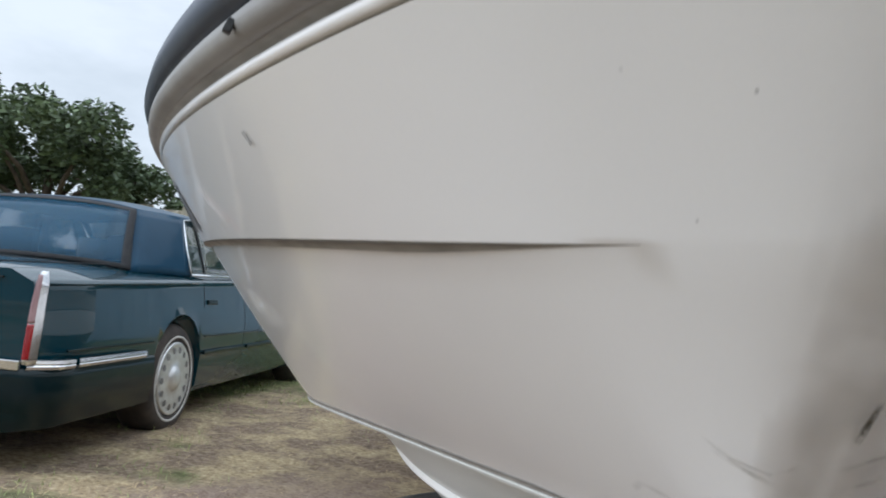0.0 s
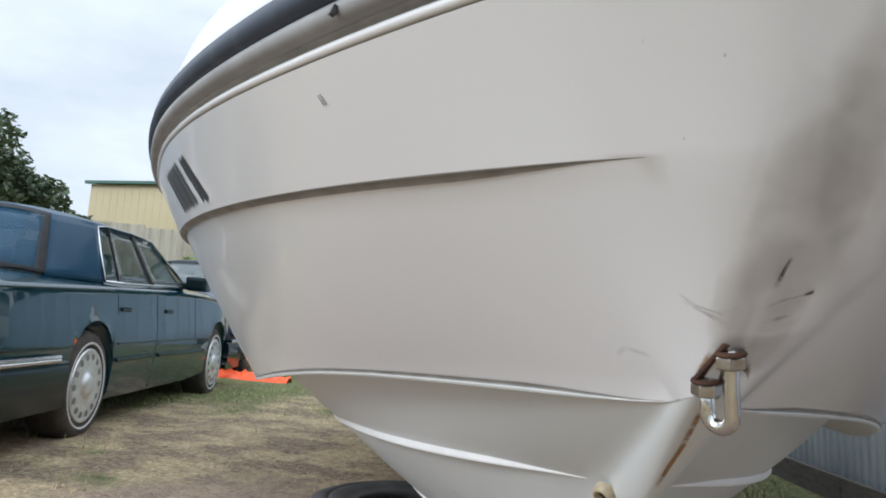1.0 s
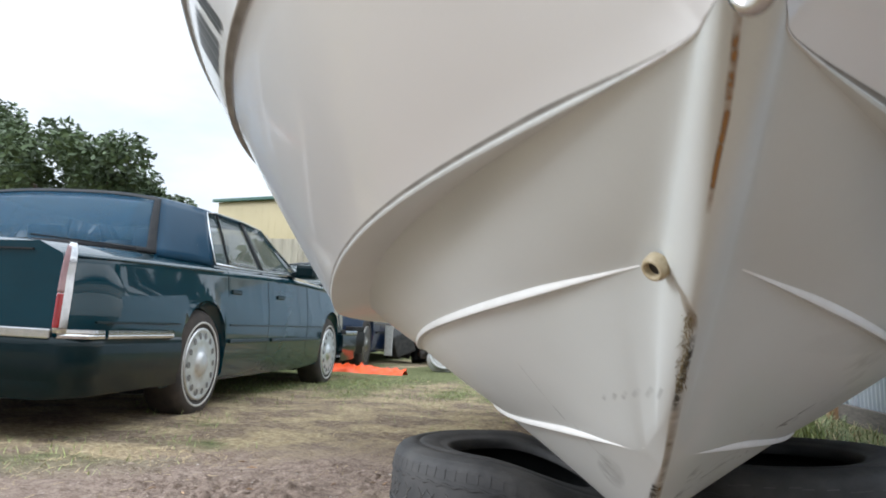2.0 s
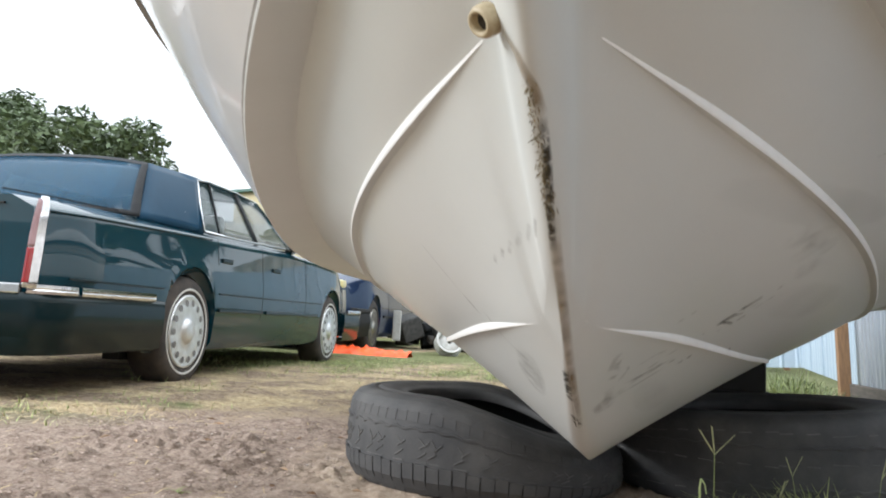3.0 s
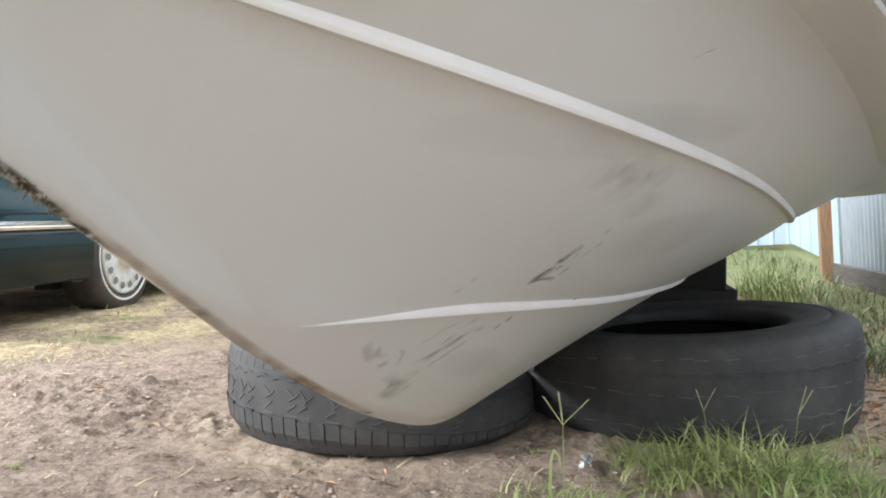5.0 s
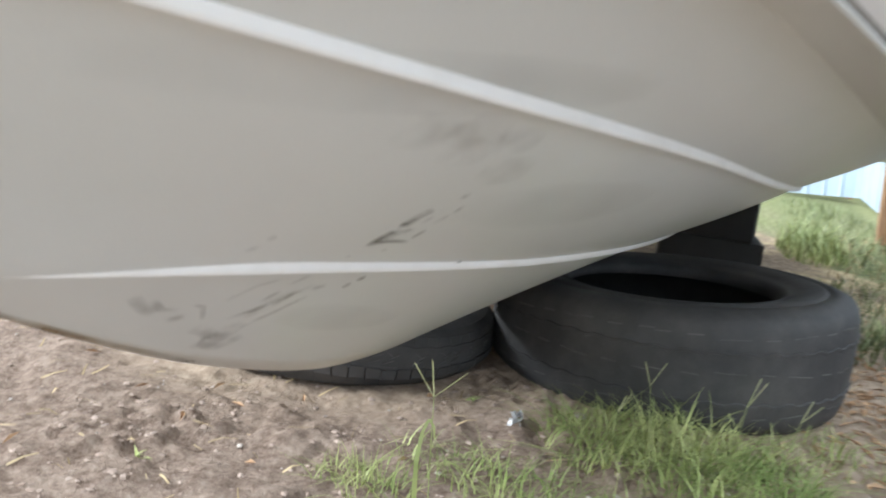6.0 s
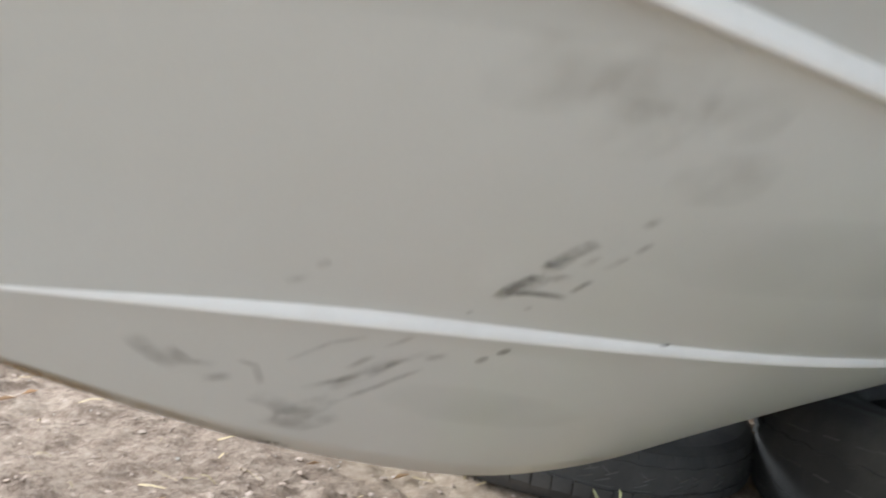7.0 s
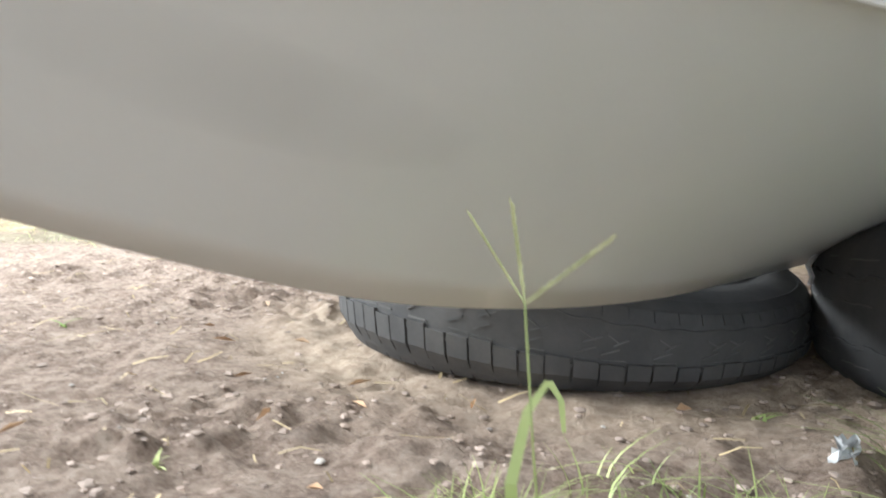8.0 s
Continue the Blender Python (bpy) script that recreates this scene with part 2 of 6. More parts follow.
PEBBLE = mat("pale_pebble", (0.55, 0.50, 0.45), 0.8, vary=(0.36, 0.30, 0.26), scale=30, island=0.3)
CLOD = mat("dirt_clod", (0.44, 0.35, 0.295), 0.95, vary=(0.30, 0.225, 0.18), scale=12, island=0.25, bump=0.4, bump_scale=80)
FOIL = mat("crumpled_white_wrapper", (0.62, 0.62, 0.61), 0.45, vary=(0.36, 0.36, 0.36), scale=60)


# ---- helpers ----
def part(name, bm, material, parent=None, label="", smooth=False):
    """Links a bmesh as one mesh object under a thing or a part."""
    me = bpy.data.meshes.new(name)
    bm.to_mesh(me)
    bm.free()
    if smooth:
        me.polygons.foreach_set("use_smooth", [True] * len(me.polygons))
    me.materials.append(material)
    ob = new(name, me)
    ob.parent = parent
    if label:
        tagged(ob, label)
    return ob


def raw(name, verts, faces, material, parent=None, label="", smooth=False):
    me = bpy.data.meshes.new(name)
    me.from_pydata(verts, [], faces)
    if smooth:
        me.polygons.foreach_set("use_smooth", [True] * len(me.polygons))
    me.materials.append(material)
    me.update()
    ob = new(name, me)
    ob.parent = parent
    if label:
        tagged(ob, label)
    return ob


def thing(name, m, label, category, group="", kind=""):
    ob = new(name)
    ob.matrix_world = m
    return tagged(ob, label, category, group, kind)


def box(bm, lo, hi, bevel=0.0, m=None):
    g = bmesh.ops.create_cube(bm, size=1.0)
    c, s = [(a + b) / 2 for a, b in zip(lo, hi)], [b - a for a, b in zip(lo, hi)]
    bmesh.ops.transform(bm, matrix=Matrix.Translation(c) @ Matrix.Diagonal((*s, 1)), verts=g["verts"])
    if m is not None:
        bmesh.ops.transform(bm, matrix=m, verts=g["verts"])
    if bevel:
        es = list({e for v in g["verts"] for e in v.link_edges})
        bmesh.ops.bevel(bm, geom=es, offset=bevel, segments=2, affect="EDGES", profile=0.6)
    return bm


def lathe(bm, profile, axis="x", n=40, close=False):
    """Spins a profile of (radius, along) about an axis through the origin."""
    rings = []
    for k in range(n):
        a = 2 * math.pi * k / n
        ring = []
        for r, h in profile:
            c, s = r * math.cos(a), r * math.sin(a)
            ring.append(bm.verts.new({"x": (h, c, s), "y": (c, h, s), "z": (c, s, h)}[axis]))
        rings.append(ring)
    m = len(profile)
    for k in range(n):
        a, b = rings[k], rings[(k + 1) % n]
        for i in range(m if close else m - 1):
            j = (i + 1) % m
            bm.faces.new((a[i], b[i], b[j], a[j]))
    bmesh.ops.recalc_face_normals(bm, faces=bm.faces)
    return bm


def grid(bm, rows, wrap=False):
    """Skins rows of points, each row as long as the next."""
    vs = [[bm.verts.new(p) for p in row] for row in rows]
    for a, b in zip(vs, vs[1:]):
        n = len(a)
        for i in range(n if wrap else n - 1):
            j = (i + 1) % n
            bm.faces.new((a[i], a[j], b[j], b[i]))
    return vs


def tube(bm, pts, r, n=8, taper=None):
    pts = [Vector(p) for p in pts]
    rows = []
    for i, p in enumerate(pts):
        d = (pts[min(i + 1, len(pts) - 1)] - pts[max(i - 1, 0)]).normalized()
        u = d.cross(Vector((0.31, 0.17, 0.93))).normalized()
        w = d.cross(u)
        rr = r if taper is None else r * (1 + (taper - 1) * i / max(1, len(pts) - 1))
        rows.append([p + rr * (math.cos(2 * math.pi * k / n) * u + math.sin(2 * math.pi * k / n) * w) for k in range(n)])
    vs = grid(bm, rows, wrap=True)
    bm.faces.new(vs[0])
    bm.faces.new(vs[-1][::-1])
    bmesh.ops.recalc_face_normals(bm, faces=bm.faces)
    return bm


def ease(a, b, x):
    x = min(1.0, max(0.0, (x - a) / (b - a)))
    return x * x * (3 - 2 * x)


# ---- ground: one sheet to the horizon ----
def axis(lo, hi, step, far):
    a = list(np.arange(lo, hi + step / 2, step))
    d, up = step, [a[-1]]
    while up[-1] < far:
        d *= 1.22
        up.append(up[-1] + d)
    d, dn = step, [a[0]]
    while dn[-1] > -far:
        d *= 1.22
        dn.append(dn[-1] - d)
    return dn[:0:-1] + a + up[1:]


def rough(x, y):
    """How bare and broken the dirt is: 1 under the bow, 0 out on the grass."""
    return 1.0 - ease(1.2, 2.6, math.hypot((x + 0.1) / 1.3, (y - 2.0) / 1.0))


def ground_z(x, y):
    d = math.hypot(x, y - 2.5)
    z = 0.012 * (noise.noise(Vector((x * 0.7, y * 0.7, 0.3)))) * ease(1.5, 5, d)
    if d < 6:
        k = 0.35 + 0.65 * rough(x, y)
        z += k * (0.011 * noise.noise(Vector((x * 5, y * 5, 1.7))) + 0.0085 * noise.fractal(Vector((x * 13, y * 13, 4.1)), 0.8, 2.0, 5))
        c = ease(0.05, 0.45, noise.noise(Vector((x * 3.1, y * 3.1, 6.6))))
        z += k * (0.35 + c) * (0.025 * abs(noise.noise(Vector((x * 22, y * 20, 3.3)))) + 0.008 * noise.noise(Vector((x * 52, y * 45, 8.8))))
        z += -0.012 * (1 - k)
    # a scuffed ridge in front of the tyres
    z += 0.026 * math.exp(-((y - 2.10 - 0.25 * x) / 0.045) ** 2) * ease(-0.25, -0.05, x) * (1 - ease(0.12, 0.3, x))
    z -= 0.012 * math.exp(-((y - 2.26) / 0.07) ** 2 - ((x + 0.3) / 0.35) ** 2)
    return z


gx, gy = axis(-1.75, 1.1, 0.0105, 900), axis(1.5, 3.35, 0.0105, 900)
gv = [(x, y, ground_z(x, y) if abs(x) < 30 and abs(y) < 40 else 0.0) for y in gy for x in gx]
nx = len(gx)
gf = [(j * nx + i, j * nx + i + 1, (j + 1) * nx + i + 1, (j + 1) * nx + i) for j in range(len(gy) - 1) for i in range(nx - 1)]


def ground_material():
    m = bpy.data.materials.new("dirt_and_dry_grass")
    m.use_nodes = True
    nt = m.node_tree
    b = nt.nodes["Principled BSDF"]
    b.inputs["Roughness"].default_value = 0.95
    b.inputs["Specular IOR Level"].default_value = 0.15
    co = nt.nodes.new("ShaderNodeTexCoord")

    def nz(scale, detail=6.0, rough_=0.6):
        n = nt.nodes.new("ShaderNodeTexNoise")
        n.inputs["Scale"].default_value, n.inputs["Detail"].default_value, n.inputs["Roughness"].default_value = scale, detail, rough_
        nt.links.new(co.outputs["Object"], n.inputs["Vector"])
        return n.outputs["Fac"]

    def ramp(fac, stops):
        r = nt.nodes.new("ShaderNodeValToRGB")
        while len(r.color_ramp.elements) < len(stops):
            r.color_ramp.elements.new(0.5)
        for e, (p, c) in zip(r.color_ramp.elements, stops):
            e.position, e.color = p, (*c, 1)
        nt.links.new(fac, r.inputs["Fac"])
        return r.outputs["Color"]

    def mix(fac, a, c):
        x = nt.nodes.new("ShaderNodeMix")
        x.data_type = "RGBA"
        nt.links.new(fac, x.inputs["Factor"])
        nt.links.new(a, x.inputs["A"])
        nt.links.new(c, x.inputs["B"])
        return x.outputs["Result"]

    dirt = ramp(nz(11, 9, 0.68), [(0.34, (0.100, 0.071, 0.056)), (0.49, (0.260, 0.192, 0.150)), (0.68, (0.42, 0.335, 0.272))])
    crumb = ramp(nz(60, 9, 0.75), [(0.38, (0.095, 0.065, 0.047)), (0.48, (0.285, 0.212, 0.168)), (0.64, (0.52, 0.425, 0.350))])
    half_ = nt.nodes.new("ShaderNodeValue")
    half_.outputs[0].default_value = 0.5
    dirt = mix(half_.outputs[0], dirt, crumb)
    sand_lit = ramp(nz(48, 8, 0.7), [(0.32, (0.30, 0.225, 0.165)), (0.5, (0.45, 0.350, 0.262)), (0.68, (0.58, 0.470, 0.365))])
    at3 = nt.nodes.new("ShaderNodeAttribute")
    at3.attribute_name = "sand_lit"
    dirt = mix(at3.outputs["Fac"], dirt, sand_lit)
    straw = ramp(nz(34, 9, 0.75), [(0.36, (0.19, 0.14, 0.08)), (0.5, (0.44, 0.345, 0.205)), (0.66, (0.65, 0.545, 0.36))])
    soil = ramp(nz(26, 9, 0.75), [(0.35, (0.105, 0.076, 0.052)), (0.5, (0.235, 0.175, 0.125)), (0.68, (0.40, 0.32, 0.235))])
    spot = ramp(nz(2.6, 8, 0.68), [(0.43, (0, 0, 0)), (0.56, (1, 1, 1))])
    dry = mix(spot, straw, soil)
    green = ramp(nz(22, 8, 0.7), [(0.33, (0.055, 0.060, 0.025)), (0.5, (0.135, 0.145, 0.06)), (0.68, (0.30, 0.29, 0.15))])
    at = nt.nodes.new("ShaderNodeAttribute")
    at.attribute_name = "dirt"
    at2 = nt.nodes.new("ShaderNodeAttribute")
    at2.attribute_name = "green"
    # the green breaks up into ragged tufts
    rag = nt.nodes.new("ShaderNodeMath")
    rag.operation = "ADD"
    nt.links.new(at2.outputs["Fac"], rag.inputs[0])
    nt.links.new(nz(5.5, 8, 0.7), rag.inputs[1])
    ragged = ramp(rag.outputs[0], [(0.72, (0, 0, 0)), (0.98, (1, 1, 1))])
    col = mix(ragged, dry, green)
    col = mix(at.outputs["Fac"], col, dirt)
    nt.links.new(col, b.inputs["Base Color"])
    bp = nt.nodes.new("ShaderNodeBump")
    bp.inputs["Strength"].default_value = 0.9
    bp.inputs["Distance"].default_value = 0.014
    nt.links.new(nz(75, 9, 0.72), bp.inputs["Height"])
    nt.links.new(bp.outputs["Normal"], b.inputs["Normal"])
    return m


def greenness(x, y):
    g = noise.noise(Vector((x * 0.8 + 7, y * 0.8, 2.2))) * 0.9 + noise.noise(Vector((x * 2.9, y * 2.9, 9.2))) * 0.5
    g += 0.95 * ease(5.0, 7.5, y) + 0.9 * ease(0.9, 1.5, x) * ease(2.9, 3.6, y) - 0.35 + 0.45 * ease(-1.2, -1.9, x) * (1 - ease(3.2, 4.2, y))
    g += 0.8 * math.exp(-((x + 2.0) / 0.55) ** 2 - ((y - 2.5) / 0.40) ** 2)
    return min(1.0, max(0.0, g))


def bare(x, y):
    n = noise.noise(Vector((x * 1.6, y * 1.6, 5.5))) * 0.55 + noise.noise(Vector((x * 5.5, y * 5.5, 1.5))) * 0.35
    return min(1.0, max(0.0, 1.7 * rough(x, y) - 0.35 + n * (1 - 0.6 * rough(x, y))))


def sandy_lit(x, y):
    """Pale worn sand round the two tyres; out on their port side it also paints light into shaded ground."""
    d = min(math.hypot(x + 0.338, y - 2.702) - 0.40, math.hypot(x - 0.447, y - 2.975) - 0.44)
    n = noise.noise(Vector((x * 2.7, y * 2.7, 3.1))) * 0.5 + noise.noise(Vector((x * 9, y * 9, 7.7))) * 0.35
    g = (1 - ease(0.02, 0.26, d)) + 0.7 * ease(0.15, 0.6, x) * (1 - ease(0.3, 0.9, d))
    return min(1.0, max(0.0, g * (0.75 + n)))


ground = raw("ground", gv, gf, ground_material(), smooth=True)
tagged(ground, "bare brown dirt with patches of dry grass and straw", "ground", kind="structure")
for key, f in (("dirt", bare), ("green", greenness), ("sand_lit", sandy_lit)):
    a = ground.data.attributes.new(key, "FLOAT", "POINT")
    a.data.foreach_set("value", [f(v[0], v[1]) if abs(v[0]) < 40 and abs(v[1]) < 60 else (0.6 if key == "green" else 0.0) for v in gv])


# ---- boat: hull lines, x half breadth, y aft, z up ----
def fair(knots):
    """A smooth curve z(y) through a few knots."""
    ys, zs = [k[0] for k in knots], [k[1] for k in knots]
    sl = []
    for i in range(len(ys)):
        a, b = max(i - 1, 0), min(i + 1, len(ys) - 1)
        sl.append((zs[b] - zs[a]) / (ys[b] - ys[a]))

    def f(y):
        if y <= ys[0]:
            return zs[0] + sl[0] * (y - ys[0])
        if y >= ys[-1]:
            return zs[-1]
        i = max(k for k in range(len(ys) - 1) if ys[k] <= y)
        h = ys[i + 1] - ys[i]
        s = (y - ys[i]) / h
        return ((2 * s**3 - 3 * s**2 + 1) * zs[i] + (s**3 - 2 * s**2 + s) * h * sl[i] + (-2 * s**3 + 3 * s**2) * zs[i + 1] + (s**3 - s**2) * h * sl[i + 1])
    return f


keel_z = fair([(0.42, 1.074), (0.49, 0.958), (0.60, 0.838), (0.75, 0.728), (0.92, 0.630), (1.13, 0.524), (1.33, 0.418), (1.64, 0.287), (2.00, 0.188), (2.50, 0.144), (6.3, 0.140)])
Y_END = 6.2


def line(y0, z0, x0, a, b, c, d, e, f, g, h, yb, x_end, z_end, ye):
    """A long line of the hull that leaves the stem at y0; past yb it runs out fair to its run aft."""
    def poly(y):
        u = max(0.0, y - y0)
        r = math.sqrt(u)
        return x0 + a * r + b * u + c * u * u + d * u**3, z0 + h * r + e * u + f * u * u + g * u**3

    def at(y):
        if y <= yb:
            return poly(y)
        (xa, za), (xc, zc) = poly(yb), poly(yb - 0.02)
        if y >= ye:
            return x_end, z_end
        w = ye - yb
        s = (y - yb) / w
        k0, k1, k2 = 2 * s**3 - 3 * s**2 + 1, s**3 - 2 * s**2 + s, -2 * s**3 + 3 * s**2
        return k0 * xa + k1 * w * (xa - xc) / 0.02 + k2 * x_end, k0 * za + k1 * w * (za - zc) / 0.02 + k2 * z_end
    return at


S1 = line(1.293, 0.455, 0.025, -0.003, 0.519, -0.232, 0.067, 0.053, -0.189, 0.133, -0.048, 2.050, 0.458, 0.373, 4.000)
S2 = line(0.924, 0.669, 0.030, -0.111, 0.891, -0.409, 0.094, -0.235, 0.146, -0.056, 0.052, 2.100, 0.746, 0.518, 4.000)
CH = line(0.603, 0.819, 0.010, -0.219, 1.085, -0.354, 0.059, 0.191, -0.192, 0.053, -0.168, 2.50, 1.08, 0.60, 4.0)
KN = line(0.490, 0.958, 0.010, 0.352, 0.572, -0.180, 0.023, 0.101, -0.049, 0.013, -0.045, 1.60, 1.15, 0.985, 3.8)
SH = line(0.420, 1.074, 0.010, 0.508, 0.388, -0.100, -0.001, 0.144, 0.058, -0.071, -0.133, 1.40, 1.21, 1.075, 3.6)
START = {"k": 1.20, "s1": 1.165, "s2": 0.868, "ch": 0.603, "kn": 0.490, "sh": 0.420}


def on_strake(f, y, y0, ys):
    """The line itself aft of its tip, and its way in to the stem ahead of it."""
    if y >= y0:
        return f(y)
    s = (y - ys) / (y0 - ys)
    x1, z1 = f(y0)
    return x1 * max(0.0, s) ** 0.62, keel_z(ys) * (1 - s) + z1 * s


def hull_lines(s):
    """Points across the section, keel to sheer, at the share s of each line's run."""
    w = s**1.7

    def yy(k):
        return START[k] + (Y_END - START[k]) * w
    pts = {}
    y = yy("k")
    pts["k"] = Vector((0.0, y, keel_z(y)))
    y = yy("s1")
    x, z = on_strake(S1, y, 1.293, START["s1"])
    pts["s1"] = Vector((max(x - 0.013 * ease(1.30, 1.60, y), 0.0), y, z))
    y = yy("s2")
    x, z = on_strake(S2, y, 0.924, START["s2"])
    pts["s2"] = Vector((max(x - 0.015 * ease(0.93, 1.20, y), 0.0), y, z))
    y = yy("ch")
    x, z = CH(y)
    u = max(0.0, y - START["ch"])
    x = max(x - 0.010 * (1 - ease(0.0, 0.03, u)), 0.10 * math.sqrt(u)) if s > 0 else 0.0
    pts["ch"] = Vector((max(x, 0.0) if s > 0 else 0.0, y, z))
    r = ease(0.62, 1.25, y)
    pts["ci"] = Vector((max(0.0, x - r * (0.078 + 0.022 * min(1.2, max(0, y - 1.2)))), y, z + 0.024 * r))
    y = yy("kn")
    x, z = KN(y)
    x -= 0.010 * (1 - ease(0.0, 0.06, y - START["kn"]))
    pts["kn"] = Vector((max(x, 0.0) if s > 0 else 0.0, y, z))
    y = yy("sh")
    x, z = SH(y)
    x -= 0.010 * (1 - ease(0.0, 0.06, y - START["sh"]))
    pts["sh"] = Vector((max(x, 0.0) if s > 0 else 0.0, y, z))
    return pts


N_LONG = 150
LINES = [hull_lines(i / N_LONG) for i in range(N_LONG + 1)]


def panel(bm, a, b, n, bulge=0.0, da=Vector((0, 0, 0)), db=Vector((0, 0, 0)), side=1):
    rows = []
    for L in LINES:
        p, q = L[a], L[b]
        row = []
        for i in range(n + 1):
            s = i / n
            v = p.lerp(q, s)
            v = v + Vector((1, 0, -0.4)) * bulge * 4 * s * (1 - s) * min(1, p.x * 4)
            row.append(Vector((side * v.x, v.y, v.z)))
        rows.append(row)
    return grid(bm, rows)


boat = thing("boat", pose(0, 0, 0), "white fibreglass speedboat hull resting bow-down on old tyres", "boat")
bm = bmesh.new()
for sd in (1, -1):
    for a, b, n, bl in (("k", "s1", 8, 0.006), ("s1", "s2", 10, 0.010), ("s2", "ci", 10, 0.008)):
        panel(bm, a, b, n, bl, side=sd)
bmesh.ops.remove_doubles(bm, verts=bm.verts, dist=0.0004)
# fair the stem and forefoot into one rounded ridge
soft = [v for v in bm.verts if abs(v.co.x) < 0.045 and v.co.y < 1.10 and not v.is_boundary]
for _ in range(8):
    bmesh.ops.smooth_vert(bm, verts=soft, factor=0.5, use_axis_x=True, use_axis_y=True, use_axis_z=True)
bmesh.ops.recalc_face_normals(bm, faces=bm.faces)
hull_bottom = part("hull_bottom", bm, GEL_SHADED, boat, "scuffed off-white v-shaped bottom, its gelcoat darkened for shade", smooth=True)

bm = bmesh.new()
for sd in (1, -1):
    rows = []
    for L in LINES:
        c, k, t = L["ch"], L["kn"], L["sh"]
        r = ease(0.0, 0.14, c.x)
        lap = ease(0.060, 0.24, k.x)
        up = Vector((k.x - c.x + 0.04 * min(1, c.x * 3), 0, k.z - c.z)).normalized()
        out = Vector((up.z, 0, -up.x))
        row = [L["ci"], L["ci"].lerp(c, 0.5), c - up * 0.0006 * r + Vector((0, 0, 0.001)), c + up * 0.001 * r, c + up * 0.0045 * r,
               c + (up * 0.0056 - out * 0.0010) * r, c + (up * 0.0063 - out * 0.0030) * r, c + (up * 0.0115 - out * 0.0027) * r]
        p = row[-1]
        row += [p.lerp(k + Vector((-0.016 * lap, 0, -0.005 * lap)), i / 8) + Vector((0.010, 0, 0)) * 4 * (i / 8) * (1 - i / 8) * min(1, p.x * 3) for i in range(1, 9)]
        fl = (t - k).normalized()
        row += [k + Vector((-0.012 * lap, 0, -0.003 * lap)), k + Vector((-0.004 * lap, 0, -0.001 * lap)), k, k + fl * 0.004, k + fl * 0.012]
        p = row[-1]
        row += [p.lerp(t, i / 6) for i in range(1, 7)]
        rows.append([Vector((sd * max(v.x, 0), v.y, v.z)) for v in row])
    grid(bm, rows)
bmesh.ops.remove_doubles(bm, verts=bm.verts, dist=0.0004)
bmesh.ops.recalc_face_normals(bm, faces=bm.faces)
topside = part("topside", bm, GELCOAT, boat, "glossy white topsides with a moulded knuckle line", smooth=True)
topside.data.materials.append(GEL_SHADED)
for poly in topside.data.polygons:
    # the flat under the chine and its lip take the bottom's darker, shaded tone
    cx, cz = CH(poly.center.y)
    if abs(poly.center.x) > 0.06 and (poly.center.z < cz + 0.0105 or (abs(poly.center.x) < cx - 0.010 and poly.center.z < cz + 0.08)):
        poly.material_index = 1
for ob in (hull_bottom, topside):
    ed = bmesh.new()
    ed.from_mesh(ob.data)
    for e in ed.edges:
        mid_ship = max(abs(q.co.x) for q in e.verts) < 0.002
        e.smooth = mid_ship or len(e.link_faces) < 2 or e.calc_face_angle(0) < radians(28)
    ed.to_mesh(ob.data)
    ed.free()

# dark strip painted in to deepen the shade of the recess under the knuckle
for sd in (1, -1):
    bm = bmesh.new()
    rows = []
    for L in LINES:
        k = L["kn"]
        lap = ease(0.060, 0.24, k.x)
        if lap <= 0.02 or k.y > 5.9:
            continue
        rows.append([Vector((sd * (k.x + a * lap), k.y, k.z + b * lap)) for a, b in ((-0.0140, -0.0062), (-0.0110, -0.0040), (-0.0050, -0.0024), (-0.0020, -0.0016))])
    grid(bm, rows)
    part("knuckle_recess", bm, RECESS, boat, "dark recess under the knuckle with its shade painted in", smooth=True)


# grime in the crease above the chine lip
for sd in (1, -1):
    bm = bmesh.new()
    rows = []
    for L in LINES:
        c = L["ch"]
        r = ease(0.0, 0.14, c.x)
        if r <= 0.02 or c.y > 5.9:
            continue
        k = L["kn"]
        up = Vector((k.x - c.x + 0.04 * min(1, c.x * 3), 0, k.z - c.z)).normalized()
        out = Vector((up.z, 0, -up.x))
        pts = [c + (up * a - out * b) * r for a, b in ((0.0051, 0.0005), (0.0065, 0.0022), (0.0085, 0.0021), (0.0113, 0.0020))]
        rows.append([Vector((sd * p.x, p.y, p.z)) for p in pts])
    grid(bm, rows)
    part("chine_crease", bm, RECESS, boat, "thin dirty crease above the chine lip", smooth=True)


def side_dir(pts, i):
    a, b = pts[max(i - 1, 0)], pts[min(i + 1, len(pts) - 1)]
    d = b - a
    return Vector((d.y, -d.x, 0)).normalized()


